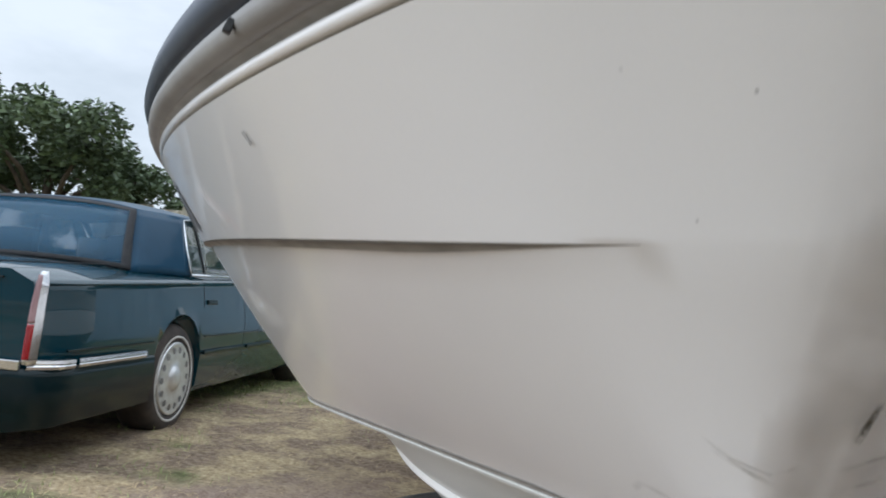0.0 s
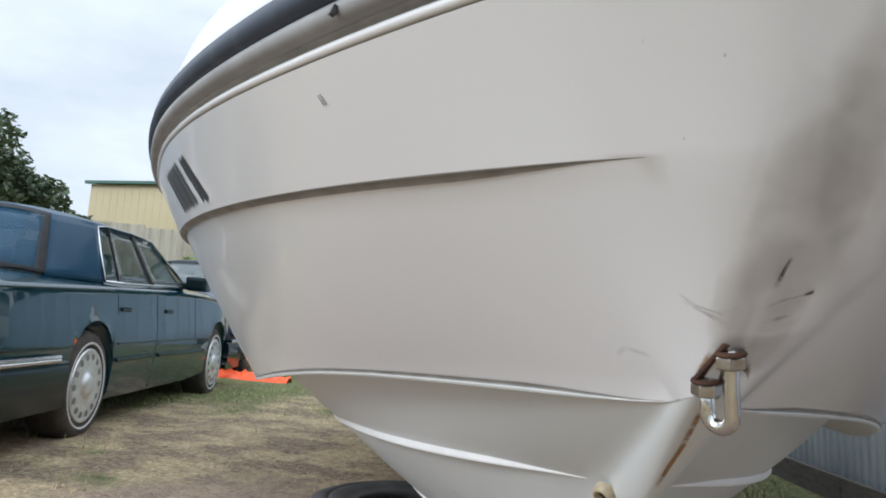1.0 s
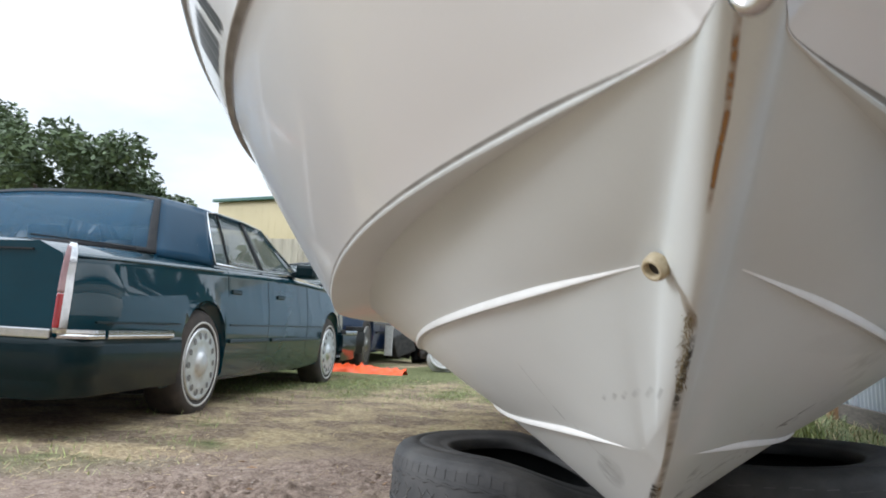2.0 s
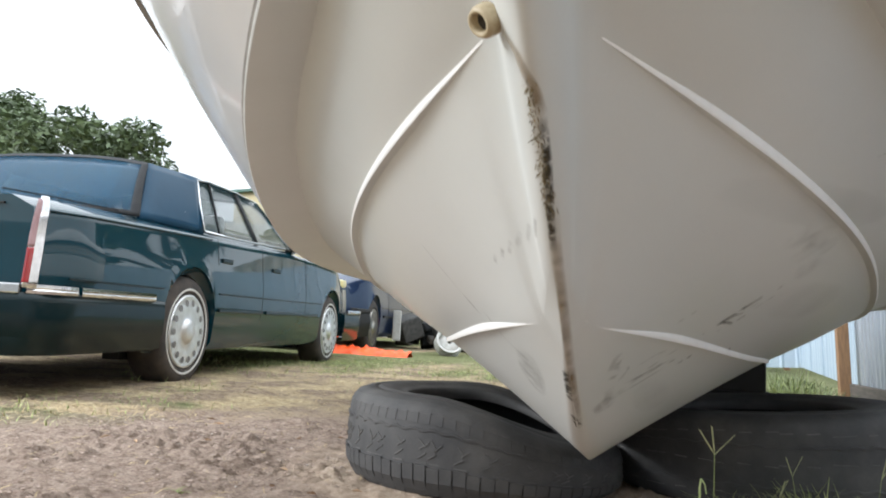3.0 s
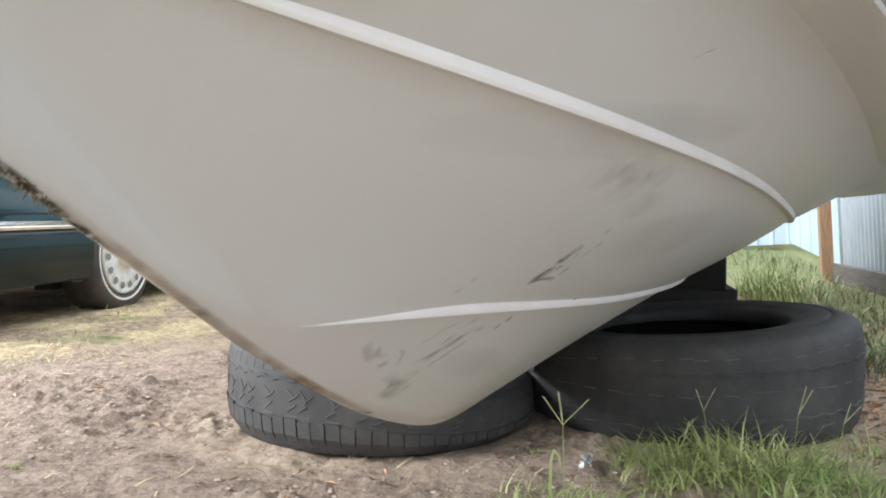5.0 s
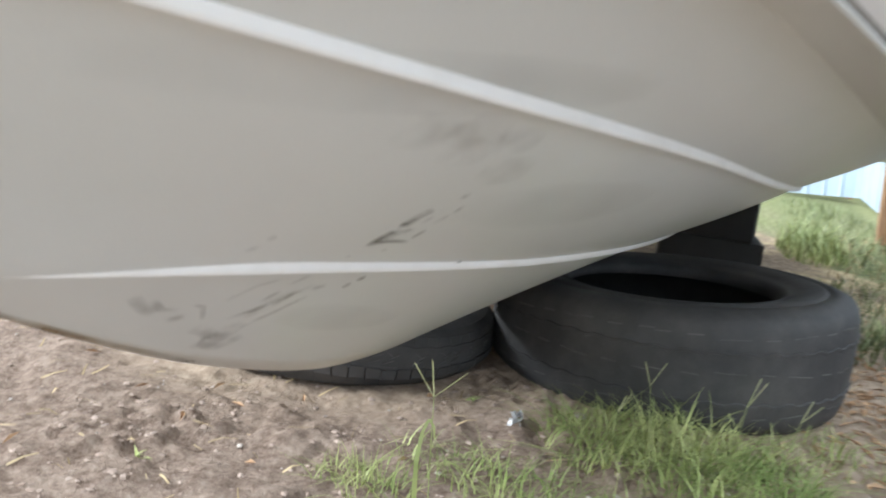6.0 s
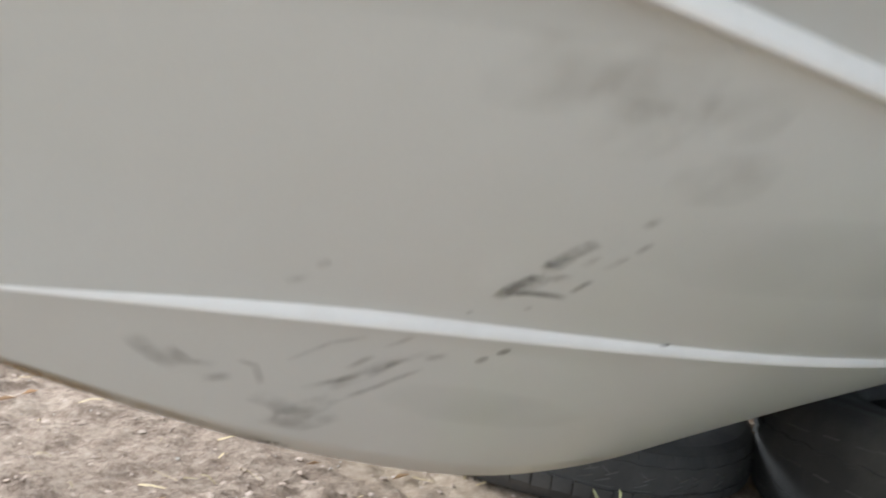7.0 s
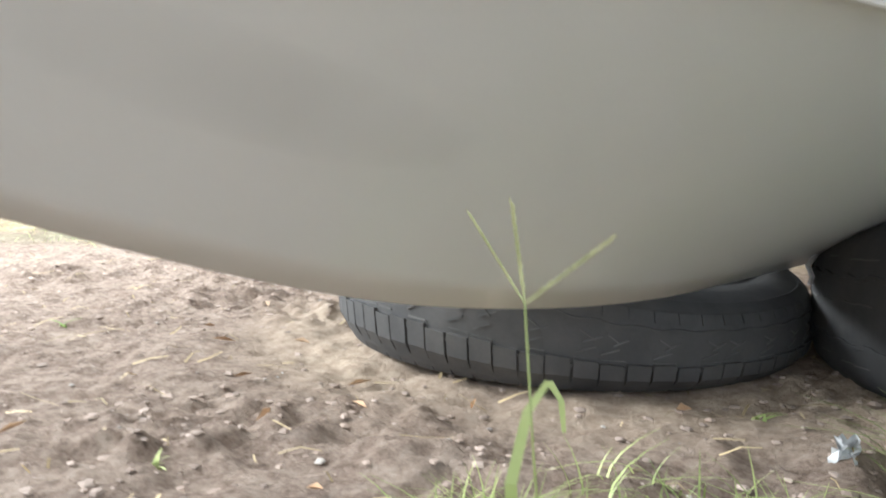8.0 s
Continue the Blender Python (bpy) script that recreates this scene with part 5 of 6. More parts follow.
tree(13.0, -2.5, 6.2, 3.3, 26, "unseen dark green tree beyond the sheet fence", per=260, size=0.24)
tree(-6.35, 17.2, 2.1, 0.75, 12, "small yellow-green shrub against the pale fence", LEAF_BRIGHT, 1500, 0.07, 0.05)


# ---- plants and litter ----
def strip(verts, faces, pts, w0, w1, side):
    i = len(verts)
    n = len(pts)
    for k, p in enumerate(pts):
        w = w0 + (w1 - w0) * k / (n - 1)
        verts += [tuple(p - side * w), tuple(p + side * w)]
    for k in range(n - 1):
        a = i + 2 * k
        faces.append((a, a + 1, a + 3, a + 2))


def blades(rnd, spots, verts, faces, h, w, lean, seg=4):
    """Bent tapering blades on the spots given."""
    for x, y, s in spots:
        a = rnd.uniform(0, 6.283)
        d = Vector((math.cos(a), math.sin(a), 0))
        side = Vector((-d.y, d.x, 0))
        hh = h * s * rnd.uniform(0.55, 1.25)
        le = lean * rnd.uniform(0.3, 1.4)
        base = Vector((x, y, ground_z(x, y) - 0.004))
        pts = [base + d * (hh * le * (k / seg) ** 1.8) + Vector((0, 0, hh * (k / seg) * (1 - 0.32 * le * (k / seg)))) for k in range(seg + 1)]
        strip(verts, faces, pts, w * rnd.uniform(0.7, 1.3), w * 0.12, side)


def patch(rnd, n, cx, cy, rx, ry, power=0.6):
    out = []
    for _ in range(n):
        a, r = rnd.uniform(0, 6.283), rnd.random() ** power
        out.append((cx + rx * r * math.cos(a), cy + ry * r * math.sin(a), 1.15 - 0.5 * r))
    return out


def stuff(name, v, f, material, label, category):
    return tagged(raw(name, v, f, material), label, category, kind="stuff")


rnd = random.Random(4)
v, f = [], []
blades(rnd, patch(rnd, 1000, 0.53, 2.40, 0.27, 0.19), v, f, 0.102, 0.0022, 1.45)
blades(rnd, patch(rnd, 130, 0.53, 2.41, 0.22, 0.15), v, f, 0.125, 0.0019, 1.2)
blades(rnd, patch(rnd, 300, 0.30, 2.10, 0.24, 0.09), v, f, 0.075, 0.0014, 1.4)
blades(rnd, patch(rnd, 150, 0.06, 2.00, 0.09, 0.05), v, f, 0.060, 0.0013, 1.4)
blades(rnd, patch(rnd, 160, 0.82, 2.62, 0.16, 0.14), v, f, 0.060, 0.0018, 1.0)
blades(rnd, patch(rnd, 50, 0.27, 1.86, 0.07, 0.05), v, f, 0.055, 0.0018, 1.0)
stuff("grass", v, f, GRASS, "tuft of fresh green grass in front of the tyres", "grass")
v, f = [], []
blades(rnd, patch(rnd, 620, 1.40, 4.4, 0.45, 0.90), v, f, 0.10, 0.0040, 1.0)
blades(rnd, patch(rnd, 190, 1.50, 6.3, 0.40, 1.3), v, f, 0.13, 0.0045, 0.9)
blades(rnd, patch(rnd, 900, 1.62, 3.3, 0.45, 1.1), v, f, 0.11, 0.0035, 0.9)
blades(rnd, patch(rnd, 300, 1.05, 3.75, 0.22, 0.3), v, f, 0.12, 0.003, 0.9)
blades(rnd, patch(rnd, 380, 1.6, 9.5, 0.4, 2.5), v, f, 0.16, 0.005, 0.9)
stuff("weeds", v, f, WEED, "long green weeds along the sheet fence", "weeds")
v, f = [], []
blades(rnd, patch(rnd, 260, 1.30, 4.4, 0.45, 0.8), v, f, 0.10, 0.0028, 1.2)
blades(rnd, patch(rnd, 190, 1.45, 6.3, 0.5, 1.4), v, f, 0.12, 0.0035, 1.2)
stuff("dry_weeds", v, f, STRAW, "dry straw-coloured weeds along the sheet fence", "weeds")
v, f = [], []
spots = []
while len(spots) < 9000:
    x, y = rnd.uniform(-5.5, -0.4), rnd.uniform(1.6, 8.6)
    if rnd.random() < greenness(x, y) * (1 - bare(x, y)) + 0.12 * ease(4.5, 7, y):
        spots.append((x, y, 1.0))
blades(rnd, spots, v, f, 0.045, 0.0022, 1.0, 3)
stuff("lawn", v, f, GRASS, "patchy short green grass between dry thatch", "grass")

# a pale lush clump behind the blocks
v, f = [], []
blades(rnd, patch(rnd, 420, 1.14, 6.2, 0.20, 0.55), v, f, 0.26, 0.0045, 0.7)
blades(rnd, patch(rnd, 220, 1.30, 3.95, 0.20, 0.22), v, f, 0.12, 0.0030, 1.1)
stuff("grass", v, f, GRASS, "lush yellow-green grass by the blocks and fence", "grass")

# dry straw and thatch lying on the ground
v, f = [], []
made = 0
while made < 15000:
    near = rnd.random() < 0.5
    x, y = (rnd.uniform(-2.2, 1.3), rnd.uniform(1.55, 3.4)) if near else (rnd.uniform(-5.5, -0.5), rnd.uniform(1.9, 8.5))
    keep = 0.05 + 0.95 * (1 - bare(x, y)) + (0.3 if x > 0.75 and 2.4 < y < 3.0 else 0)
    if rnd.random() > keep:
        continue
    made += 1
    a = rnd.uniform(0, 6.283)
    L = rnd.uniform(0.012, 0.055)
    d = Vector((math.cos(a), math.sin(a), rnd.uniform(-0.05, 0.35))).normalized()
    p = Vector((x, y, ground_z(x, y) + 0.003))
    side = Vector((-d.y, d.x, 0.3)).normalized()
    q = p + d * L * 0.5 + Vector((0, 0, rnd.uniform(-0.002, 0.006)))
    w = rnd.uniform(0.0006, 0.0022)
    strip(v, f, [p, q, p + d * L], w, w * 0.5, side)
stuff("straw", v, f, STRAW, "dry straw and thatch scattered over the dirt", "straw")

# fallen leaves beside the truck tyre
v, f = [], []
for _ in range(900):
    x, y = (rnd.gauss(1.05, 0.20), rnd.gauss(3.0, 0.42)) if rnd.random() < 0.95 else (rnd.uniform(-1.6, 1.2), rnd.uniform(1.8, 3.4))
    a, L, W_ = rnd.uniform(0, 6.283), rnd.uniform(0.008, 0.026), rnd.uniform(0.003, 0.007)
    u = Vector((math.cos(a), math.sin(a), rnd.uniform(-0.25, 0.25))).normalized()
    s = Vector((-u.y, u.x, rnd.uniform(-0.5, 0.5))).normalized()
    p = Vector((x, y, ground_z(x, y) + 0.006))
    i = len(v)
    v += [tuple(p - u * L), tuple(p - s * W_ + Vector((0, 0, 0.004))), tuple(p + u * L), tuple(p + s * W_ + Vector((0, 0, 0.004))), tuple(p - Vector((0, 0, 0.001)))]
    f += [(i, i + 1, i + 4), (i + 1, i + 2, i + 4), (i + 2, i + 3, i + 4), (i + 3, i, i + 4)]
stuff("leaf_litter", v, f, DRY_LEAF, "dry brown fallen leaves on the dirt", "leaf litter")


def lump(rnd, v, f, p, r, flat=0.6, n=6):
    """A small rough stone or clod."""
    i = len(v)
    rings = [(0.0, -0.35), (0.75, -0.1), (1.0, 0.25), (0.62, 0.75)]
    ax, ay, ro = rnd.uniform(0.7, 1.3), rnd.uniform(0.7, 1.2), rnd.uniform(0, 6.28)
    v.append((p[0], p[1], p[2] - 0.4 * r * flat))
    for rr, zz in rings[1:]:
        for k in range(n):
            a = 2 * math.pi * k / n
            q = rr * r * rnd.uniform(0.75, 1.2)
            x, y = q * ax * math.cos(a), q * ay * math.sin(a)
            v.append((p[0] + x * math.cos(ro) - y * math.sin(ro), p[1] + x * math.sin(ro) + y * math.cos(ro), p[2] + zz * r * flat * rnd.uniform(0.8, 1.2)))
    v.append((p[0], p[1], p[2] + r * flat * rnd.uniform(0.8, 1.0)))
    for k in range(n):
        j = (k + 1) % n
        f.append((i, i + 1 + j, i + 1 + k))
        for m in (0, 1):
            f.append((i + 1 + m * n + k, i + 1 + m * n + j, i + 1 + (m + 1) * n + j, i + 1 + (m + 1) * n + k))
        f.append((i + 1 + 2 * n + k, i + 1 + 2 * n + j, i + 1 + 3 * n))


v, f = [], []
made = 0
while made < 9000:
    x, y = rnd.uniform(-1.9, 1.2), rnd.uniform(1.5, 3.3)
    if rnd.random() > bare(x, y):
        continue
    # broken crumbly dirt gathers in patches
    if rnd.random() > 0.25 + 1.2 * max(0, noise.noise(Vector((x * 3.1, y * 3.1, 6.6)))):
        continue
    made += 1
    r = 0.0014 + 0.0070 * rnd.random() ** 3
    lump(rnd, v, f, (x, y, ground_z(x, y) - 0.05 * r), r, rnd.uniform(0.35, 0.6), 5)
stuff("dirt_clods", v, f, CLOD, "crumbly clods of brown dirt under the bow", "dirt")
v, f = [], []
for _ in range(260):
    x, y = rnd.uniform(-1.9, 1.2), rnd.uniform(1.6, 3.3)
    r = 0.0018 + 0.005 * rnd.random() ** 3
    lump(rnd, v, f, (x, y, ground_z(x, y) + 0.2 * r), r, 0.7, 5)
stuff("gravel", v, f, PEBBLE, "pale pebbles and shell bits in the dirt", "gravel")

# larger single stones and the scrap of wrapper
for x, y, r in ((0.328, 2.492, 0.013),):
    v, f = [], []
    lump(rnd, v, f, (x, y, ground_z(x, y) + 0.004), r, 0.75, 8)
    tagged(raw("stone", v, f, PEBBLE), "small pale stone on the dirt by the tyres", "stone", "pale stones")
bm = bmesh.new()
rows = [[Vector((0.219 + 0.028 * (i / 5 - 0.5) * (1 - 0.25 * j / 6) + 0.010 * noise.noise(Vector((i, j, 1.3))), 2.372 + 0.016 * j / 6 + 0.018 * noise.noise(Vector((i * 0.9, j * 0.8, 5.4))), 0.003 + 0.031 * j / 6 + 0.008 * noise.noise(Vector((i * 1.3, j * 1.7, 9.2))))) for i in range(6)] for j in range(7)]
grid(bm, rows)
tagged(part("wrapper", bm, FOIL), "crumpled white scrap of wrapper on the dirt", "litter")
# torn strap hanging in the gap between the two tyres
bm = bmesh.new()
tube(bm, [(0.052, 2.78, 0.205), (0.046, 2.770, 0.188), (0.056, 2.768, 0.172), (0.045, 2.772, 0.156), (0.053, 2.770, 0.140), (0.050, 2.772, 0.128)], 0.0042, 6)
tagged(part("strap", bm, FOIL), "torn pale strap caught between the tyres", "strap")


# tiny fresh sprouts in the dirt
for x, y, c_ in ((-0.951, 2.077, LEAF_BRIGHT), (-0.290, 1.893, GRASS), (0.09, 2.46, GRASS)):
    v, f = [], []
    blades(rnd, [(x + 0.004 * k, y, 1.0) for k in range(5)], v, f, 0.022, 0.0035, 1.2)
    tagged(raw("sprout", v, f, c_), "tiny green sprout growing out of bare dirt", "sprout", "sprouts in the dirt")


# tall grass stalk with three seed heads
def seed_stalk(base, fork, tips, name="grass_stalk", label="tall green grass stalk with forked seed heads", tall=False):
    t = thing(name, Matrix.Translation(base), label, "grass stalk")
    b = Vector((0, 0, -0.01))
    k = Vector(fork) - Vector(base)
    bm = bmesh.new()
    tube(bm, [b, b.lerp(k, 0.35) + Vector((0.006, 0.004, 0)), b.lerp(k, 0.7) + Vector((0.003, 0, 0)), k], 0.0009, 6, 0.7)
    part("stem", bm, GRASS, t, smooth=True)
    for tip in tips:
        tt = Vector(tip) - Vector(base)
        bm = bmesh.new()
        n = 18
        for q in range(n):
            c = k.lerp(tt, 0.12 + 0.88 * q / n)
            d = (tt - k).normalized()
            s = d.cross(Vector((0, 0.4, 1))).normalized() * (1 if q % 2 else -1)
            tube(bm, [c, c + d * 0.0034 + s * 0.0011, c + d * 0.0048 + s * 0.0006], 0.00085, 5, 0.4)
        tube(bm, [k, tt], 0.0006, 5, 0.6)
        part("seed_head", bm, GRASS_PALE, t, "pale green seed head")
    bm = bmesh.new()
    vv, ff = [], []
    strip(vv, ff, [b + Vector((0.002, 0, 0)), b + Vector((0.012, -0.015, 0.03)), b + Vector((0.026, -0.035, 0.06)), b + Vector((0.034, -0.04, 0.085))], 0.0035, 0.001, Vector((0.6, 0.8, 0)))
    raw("leaf", vv, ff, GRASS, t, "flat green blade")
    bm.free()
    if tall:
        vv, ff = [], []
        strip(vv, ff, [b + Vector(q) for q in ((-0.004, 0, 0), (-0.012, -0.008, 0.09), (-0.015, -0.010, 0.157), (-0.016, 0.004, 0.192), (-0.013, 0.018, 0.206), (-0.006, 0.020, 0.196), (-0.003, 0.019, 0.180))], 0.0042, 0.0012, Vector((0.75, 0.65, 0)))
        raw("leaf", vv, ff, GRASS, t, "long arching green blade")
    return t


seed_stalk((0.215, 1.845, 0.0), (0.219, 1.816, 0.246), ((0.193, 1.806, 0.286), (0.213, 1.812, 0.292), (0.252, 1.836, 0.278)), tall=True)
for x, y, h, dx in ((0.60, 2.36, 0.20, 0.05), (0.47, 2.44, 0.17, -0.03), (0.70, 2.46, 0.15, 0.06), (0.40, 2.33, 0.13, 0.02)):
    seed_stalk((x, y, 0.0), (x + dx * 0.5, y, h * 0.75), ((x + dx, y, h), (x + dx * 0.4 + 0.02, y + 0.01, h * 1.02)), label="green grass stalk with thin seed heads in a tuft")


# ---- marks on the hull ----
SCUFF = stain("black_rubber_scuff", (0.17, 0.165, 0.15), 0.48, 55, 0.28, 0.60)
FAINT = stain("faint_grey_scuff", (0.20, 0.19, 0.17), 0.27, 45, 0.28, 0.66)
GRIME_SHADE = stain("brown_grime_and_shade", (0.26, 0.19, 0.11), 0.34, 16, 0.2, 0.85)
FAINTEST = stain("thin_grey_film", (0.22, 0.21, 0.19), 0.16, 9, 0.2, 0.85)
HAIR = stain("hairline_scuff", (0.20, 0.18, 0.15), 0.40, 60, 0.38, 0.6)
SMUDGE = stain("mottled_brown_smudge", (0.22, 0.18, 0.12), 0.20, 30, 0.35, 0.8)
DARK_RUST = stain("dark_rust_bloom", (0.075, 0.035, 0.016), 0.95, 60, 0.25, 0.5)
RUST_RUN = stain("rust_run", (0.32, 0.15, 0.03), 0.9, 60, 0.28, 0.52)
OCHRE = stain("ochre_stain", (0.30, 0.20, 0.085), 0.62, 28, 0.2, 0.7)
MOSS = stain("black_algae", (0.045, 0.038, 0.022), 0.95, 120, 0.36, 0.52)
BRISTLE = mat("dried_algae_fringe", (0.10, 0.075, 0.035), 0.95, vary=(0.25, 0.19, 0.10), scale=60, island=0.3)


def onto(p, lift=0.0007):
    """The nearest place on the boat's skin, and the way out of it."""
    best = None
    for ob in (hull_bottom, topside):
        ok, q, n, _ = ob.closest_point_on_mesh(p)
        if ok and (best is None or (q - p).length < (best[0] - p).length):
            best = (q, n)
    q, n = best
    if n.dot(Vector((q.x * 2.0, -0.25, -0.35))) < 0:
        n = -n
    return q + n * lift, n


def cover(ob, values):
    a = ob.data.attributes.new("cover", "FLOAT", "POINT")
    a.data.foreach_set("value", values)


def streak(name, pts, width, material, label="", w_end=None, lift=0.0007, across=6, step=0.006):
    """A soft-edged streak along a line on the skin."""
    pts = [Vector(p) for p in pts]
    path = []
    for a, b in zip(pts, pts[1:]):
        n = max(1, int((b - a).length / step))
        path += [a.lerp(b, i / n) for i in range(n)]
    path.append(pts[-1])
    v, f, c = [], [], []
    m = across + 1
    for i, p in enumerate(path):
        s = i / max(1, len(path) - 1)
        w = width if w_end is None else width + (w_end - width) * s
        d = (path[min(i + 1, len(path) - 1)] - path[max(i - 1, 0)]).normalized()
        _, n = onto(p)
        side = d.cross(n).normalized()
        for k in range(m):
            u = 2 * k / across - 1
            q, _ = onto(p + side * (u * w / 2), lift)
            v.append(tuple(q))
            c.append((1 - abs(u) ** 2.2) * min(1, 5 * s + 0.12, 5 * (1 - s) + 0.08))
    for i in range(len(path) - 1):
        for k in range(across):
            a = i * m + k
            f.append((a, a + 1, a + m + 1, a + m))
    ob = raw(name, v, f, material, boat, label, smooth=True)
    cover(ob, c)
    return ob


def smear(name, centre, along, r_along, r_across, material, label="", n=14, lift=0.0007, power=2.0):
    """A soft round patch on the skin."""
    centre = Vector(centre)
    q0, nn = onto(centre)
    u = Vector(along)
    u = (u - nn * u.dot(nn)).normalized()
    w = nn.cross(u)
    v, f, c = [], [], []
    for i in range(n + 1):
        for j in range(n + 1):
            a, b = 2 * i / n - 1, 2 * j / n - 1
            q, _ = onto(q0 + u * (a * r_along) + w * (b * r_across), lift)
            v.append(tuple(q))
            c.append(max(0.0, 1 - (a * a + b * b)) ** (1 / power))
    for i in range(n):
        for j in range(n):
            a = i * (n + 1) + j
            f.append((a, a + 1, a + n + 2, a + n + 1))
    ob = raw(name, v, f, material, boat, label, smooth=True)
    cover(ob, c)
    return ob


# port bottom: the big rubber smudge and the scuffs round it
streak("scuff_mark", [(0.1962, 1.61, 0.4605), (0.2067, 1.6067, 0.4694), (0.2205, 1.6087, 0.4786), (0.2254, 1.6143, 0.4801)], 0.0146, SCUFF, "dark rubber smudge on the bottom")
streak("scuff_mark", [(0.2031, 1.6098, 0.4656), (0.2126, 1.6234, 0.4674), (0.2186, 1.6364, 0.4669), (0.2233, 1.6492, 0.4655)], 0.0088, SCUFF, "")
streak("scuff_mark", [(0.2255, 1.6169, 0.4791), (0.2359, 1.6303, 0.4817)], 0.0129, SCUFF, "")
streak("scuff_mark", [(0.2267, 1.6451, 0.4695), (0.2428, 1.6427, 0.482)], 0.0080, SCUFF, "")
streak("scuff_mark", [(0.2302, 1.5989, 0.4896), (0.238, 1.6155, 0.4888)], 0.0091, SCUFF, "")
streak("scuff_mark", [(0.2325, 1.6056, 0.4887), (0.2453, 1.6057, 0.4981), (0.2604, 1.6085, 0.5083)], 0.0162, SCUFF, "")
streak("scuff_mark", [(0.2442, 1.6242, 0.4901), (0.2563, 1.6209, 0.5004)], 0.0092, FAINT, "")
streak("scuff_mark", [(0.2509, 1.6384, 0.4895), (0.2666, 1.6375, 0.5016)], 0.0094, FAINT, "")
streak("scuff_mark", [(0.2615, 1.6213, 0.5041), (0.2706, 1.6219, 0.5107)], 0.0074, FAINT, "")
streak("scuff_mark", [(0.2688, 1.6393, 0.5025), (0.2804, 1.6364, 0.5124)], 0.0084, FAINT, "")
streak("scuff_mark", [(0.2665, 1.5982, 0.5171), (0.2751, 1.6051, 0.5209)], 0.0085, FAINT, "")
streak("scuff_mark", [(0.2807, 1.6195, 0.5194), (0.2911, 1.6174, 0.5283)], 0.0112, FAINT, "")
smear("scuff_mark", (0.2025, 1.6377, 0.4549), (0.6, 0.2, 0.6), 0.0041, 0.0032, FAINT, "", 8)
smear("scuff_mark", (0.1781, 1.6085, 0.4478), (0.6, 0.2, 0.6), 0.0033, 0.0026, FAINT, "", 8)
smear("scuff_mark", (0.1562, 1.4969, 0.4757), (0.6, 0.2, 0.6), 0.0058, 0.0046, FAINT, "faint round scuff above the strake", 8)
streak("scuff_mark", [(0.1469, 1.4978, 0.468), (0.1345, 1.4902, 0.4614)], 0.0098, FAINT, "")
smear("scuff_mark", (0.1498, 1.6718, 0.4027), (0.6, 0.2, 0.6), 0.0064, 0.0050, SCUFF, "small black scuff", 8)
smear("scuff_mark", (0.1637, 1.6778, 0.4118), (0.6, 0.2, 0.6), 0.0064, 0.0050, SCUFF, "small black scuff", 8)
streak("scuff_mark", [(0.0625, 1.4669, 0.4087), (0.0562, 1.4887, 0.3948), (0.0618, 1.5058, 0.3928)], 0.0105, FAINT, "grey scuff below the strake")
streak("scuff_mark", [(0.0608, 1.4431, 0.4166), (0.0525, 1.4656, 0.4008), (0.0488, 1.4877, 0.3889)], 0.0161, FAINT, "")
streak("scuff_mark", [(0.0711, 1.5138, 0.3977), (0.0719, 1.5278, 0.3929), (0.0575, 1.5479, 0.3726)], 0.0078, FAINT, "")
streak("scuff_mark", [(0.0456, 1.5058, 0.379), (0.0579, 1.5226, 0.3829)], 0.0150, FAINT, "")
streak("scuff_mark", [(0.0466, 1.5486, 0.363), (0.0453, 1.5737, 0.3522), (0.0389, 1.6001, 0.3369)], 0.0217, FAINT, "")
streak("scuff_mark", [(0.0302, 1.5761, 0.3384), (0.0332, 1.6175, 0.3257), (0.0531, 1.631, 0.3376)], 0.0297, FAINT, "grey scuff below the strake")
streak("scuff_mark", [(0.0846, 1.5433, 0.3975), (0.1109, 1.5549, 0.4153), (0.128, 1.574, 0.4221)], 0.0071, FAINT, "")
streak("scuff_mark", [(0.0663, 1.5752, 0.3694), (0.0951, 1.6014, 0.3837), (0.1143, 1.6118, 0.3958), (0.1396, 1.6275, 0.4108)], 0.0112, FAINT, "")
streak("scuff_mark", [(0.0968, 1.5878, 0.3903), (0.1162, 1.5927, 0.4047)], 0.0099, FAINT, "")
streak("scuff_mark", [(0.1237, 1.5922, 0.4112), (0.1429, 1.6007, 0.4239)], 0.0077, FAINT, "")
streak("scuff_mark", [(0.1293, 1.6289, 0.4018), (0.1426, 1.6428, 0.4075)], 0.0120, FAINT, "")
streak("scuff_mark", [(0.0567, 1.6072, 0.3492), (0.091, 1.6257, 0.3712), (0.1232, 1.6388, 0.393)], 0.0097, FAINT, "")
smear("strake_chip", (0.2375, 1.792, 0.423), (0.3, 0.9, 0), 0.006, 0.003, MOSS, "dark chip in the strake", 8, 0.0012)
smear("dirt_smear", (0.105, 1.76, 0.345), (0.2, 1, -0.3), 0.13, 0.035, FAINTEST, "faint grey dirt smear", 14)
smear("dirt_smear", (0.31, 1.45, 0.615), (0.6, 0.6, -0.1), 0.25, 0.035, FAINTEST, "grime gathered under the strake", 16)
smear("dirt_smear", (0.34, 1.80, 0.53), (0.4, 0.8, 0), 0.18, 0.05, FAINTEST, "faint grey dirt smear", 14)
for p, ra, rb in (((0.216, 1.613, 0.474), 0.016, 0.010), ((0.236, 1.610, 0.490), 0.012, 0.007), ((0.045, 1.600, 0.345), 0.030, 0.018), ((0.100, 1.605, 0.386), 0.034, 0.011)):
    smear("scuff_mark", p, (0.6, 0.25, 0.55), ra, rb, FAINT, "soft grey rubber scuff on the bottom", 10, 0.0005)
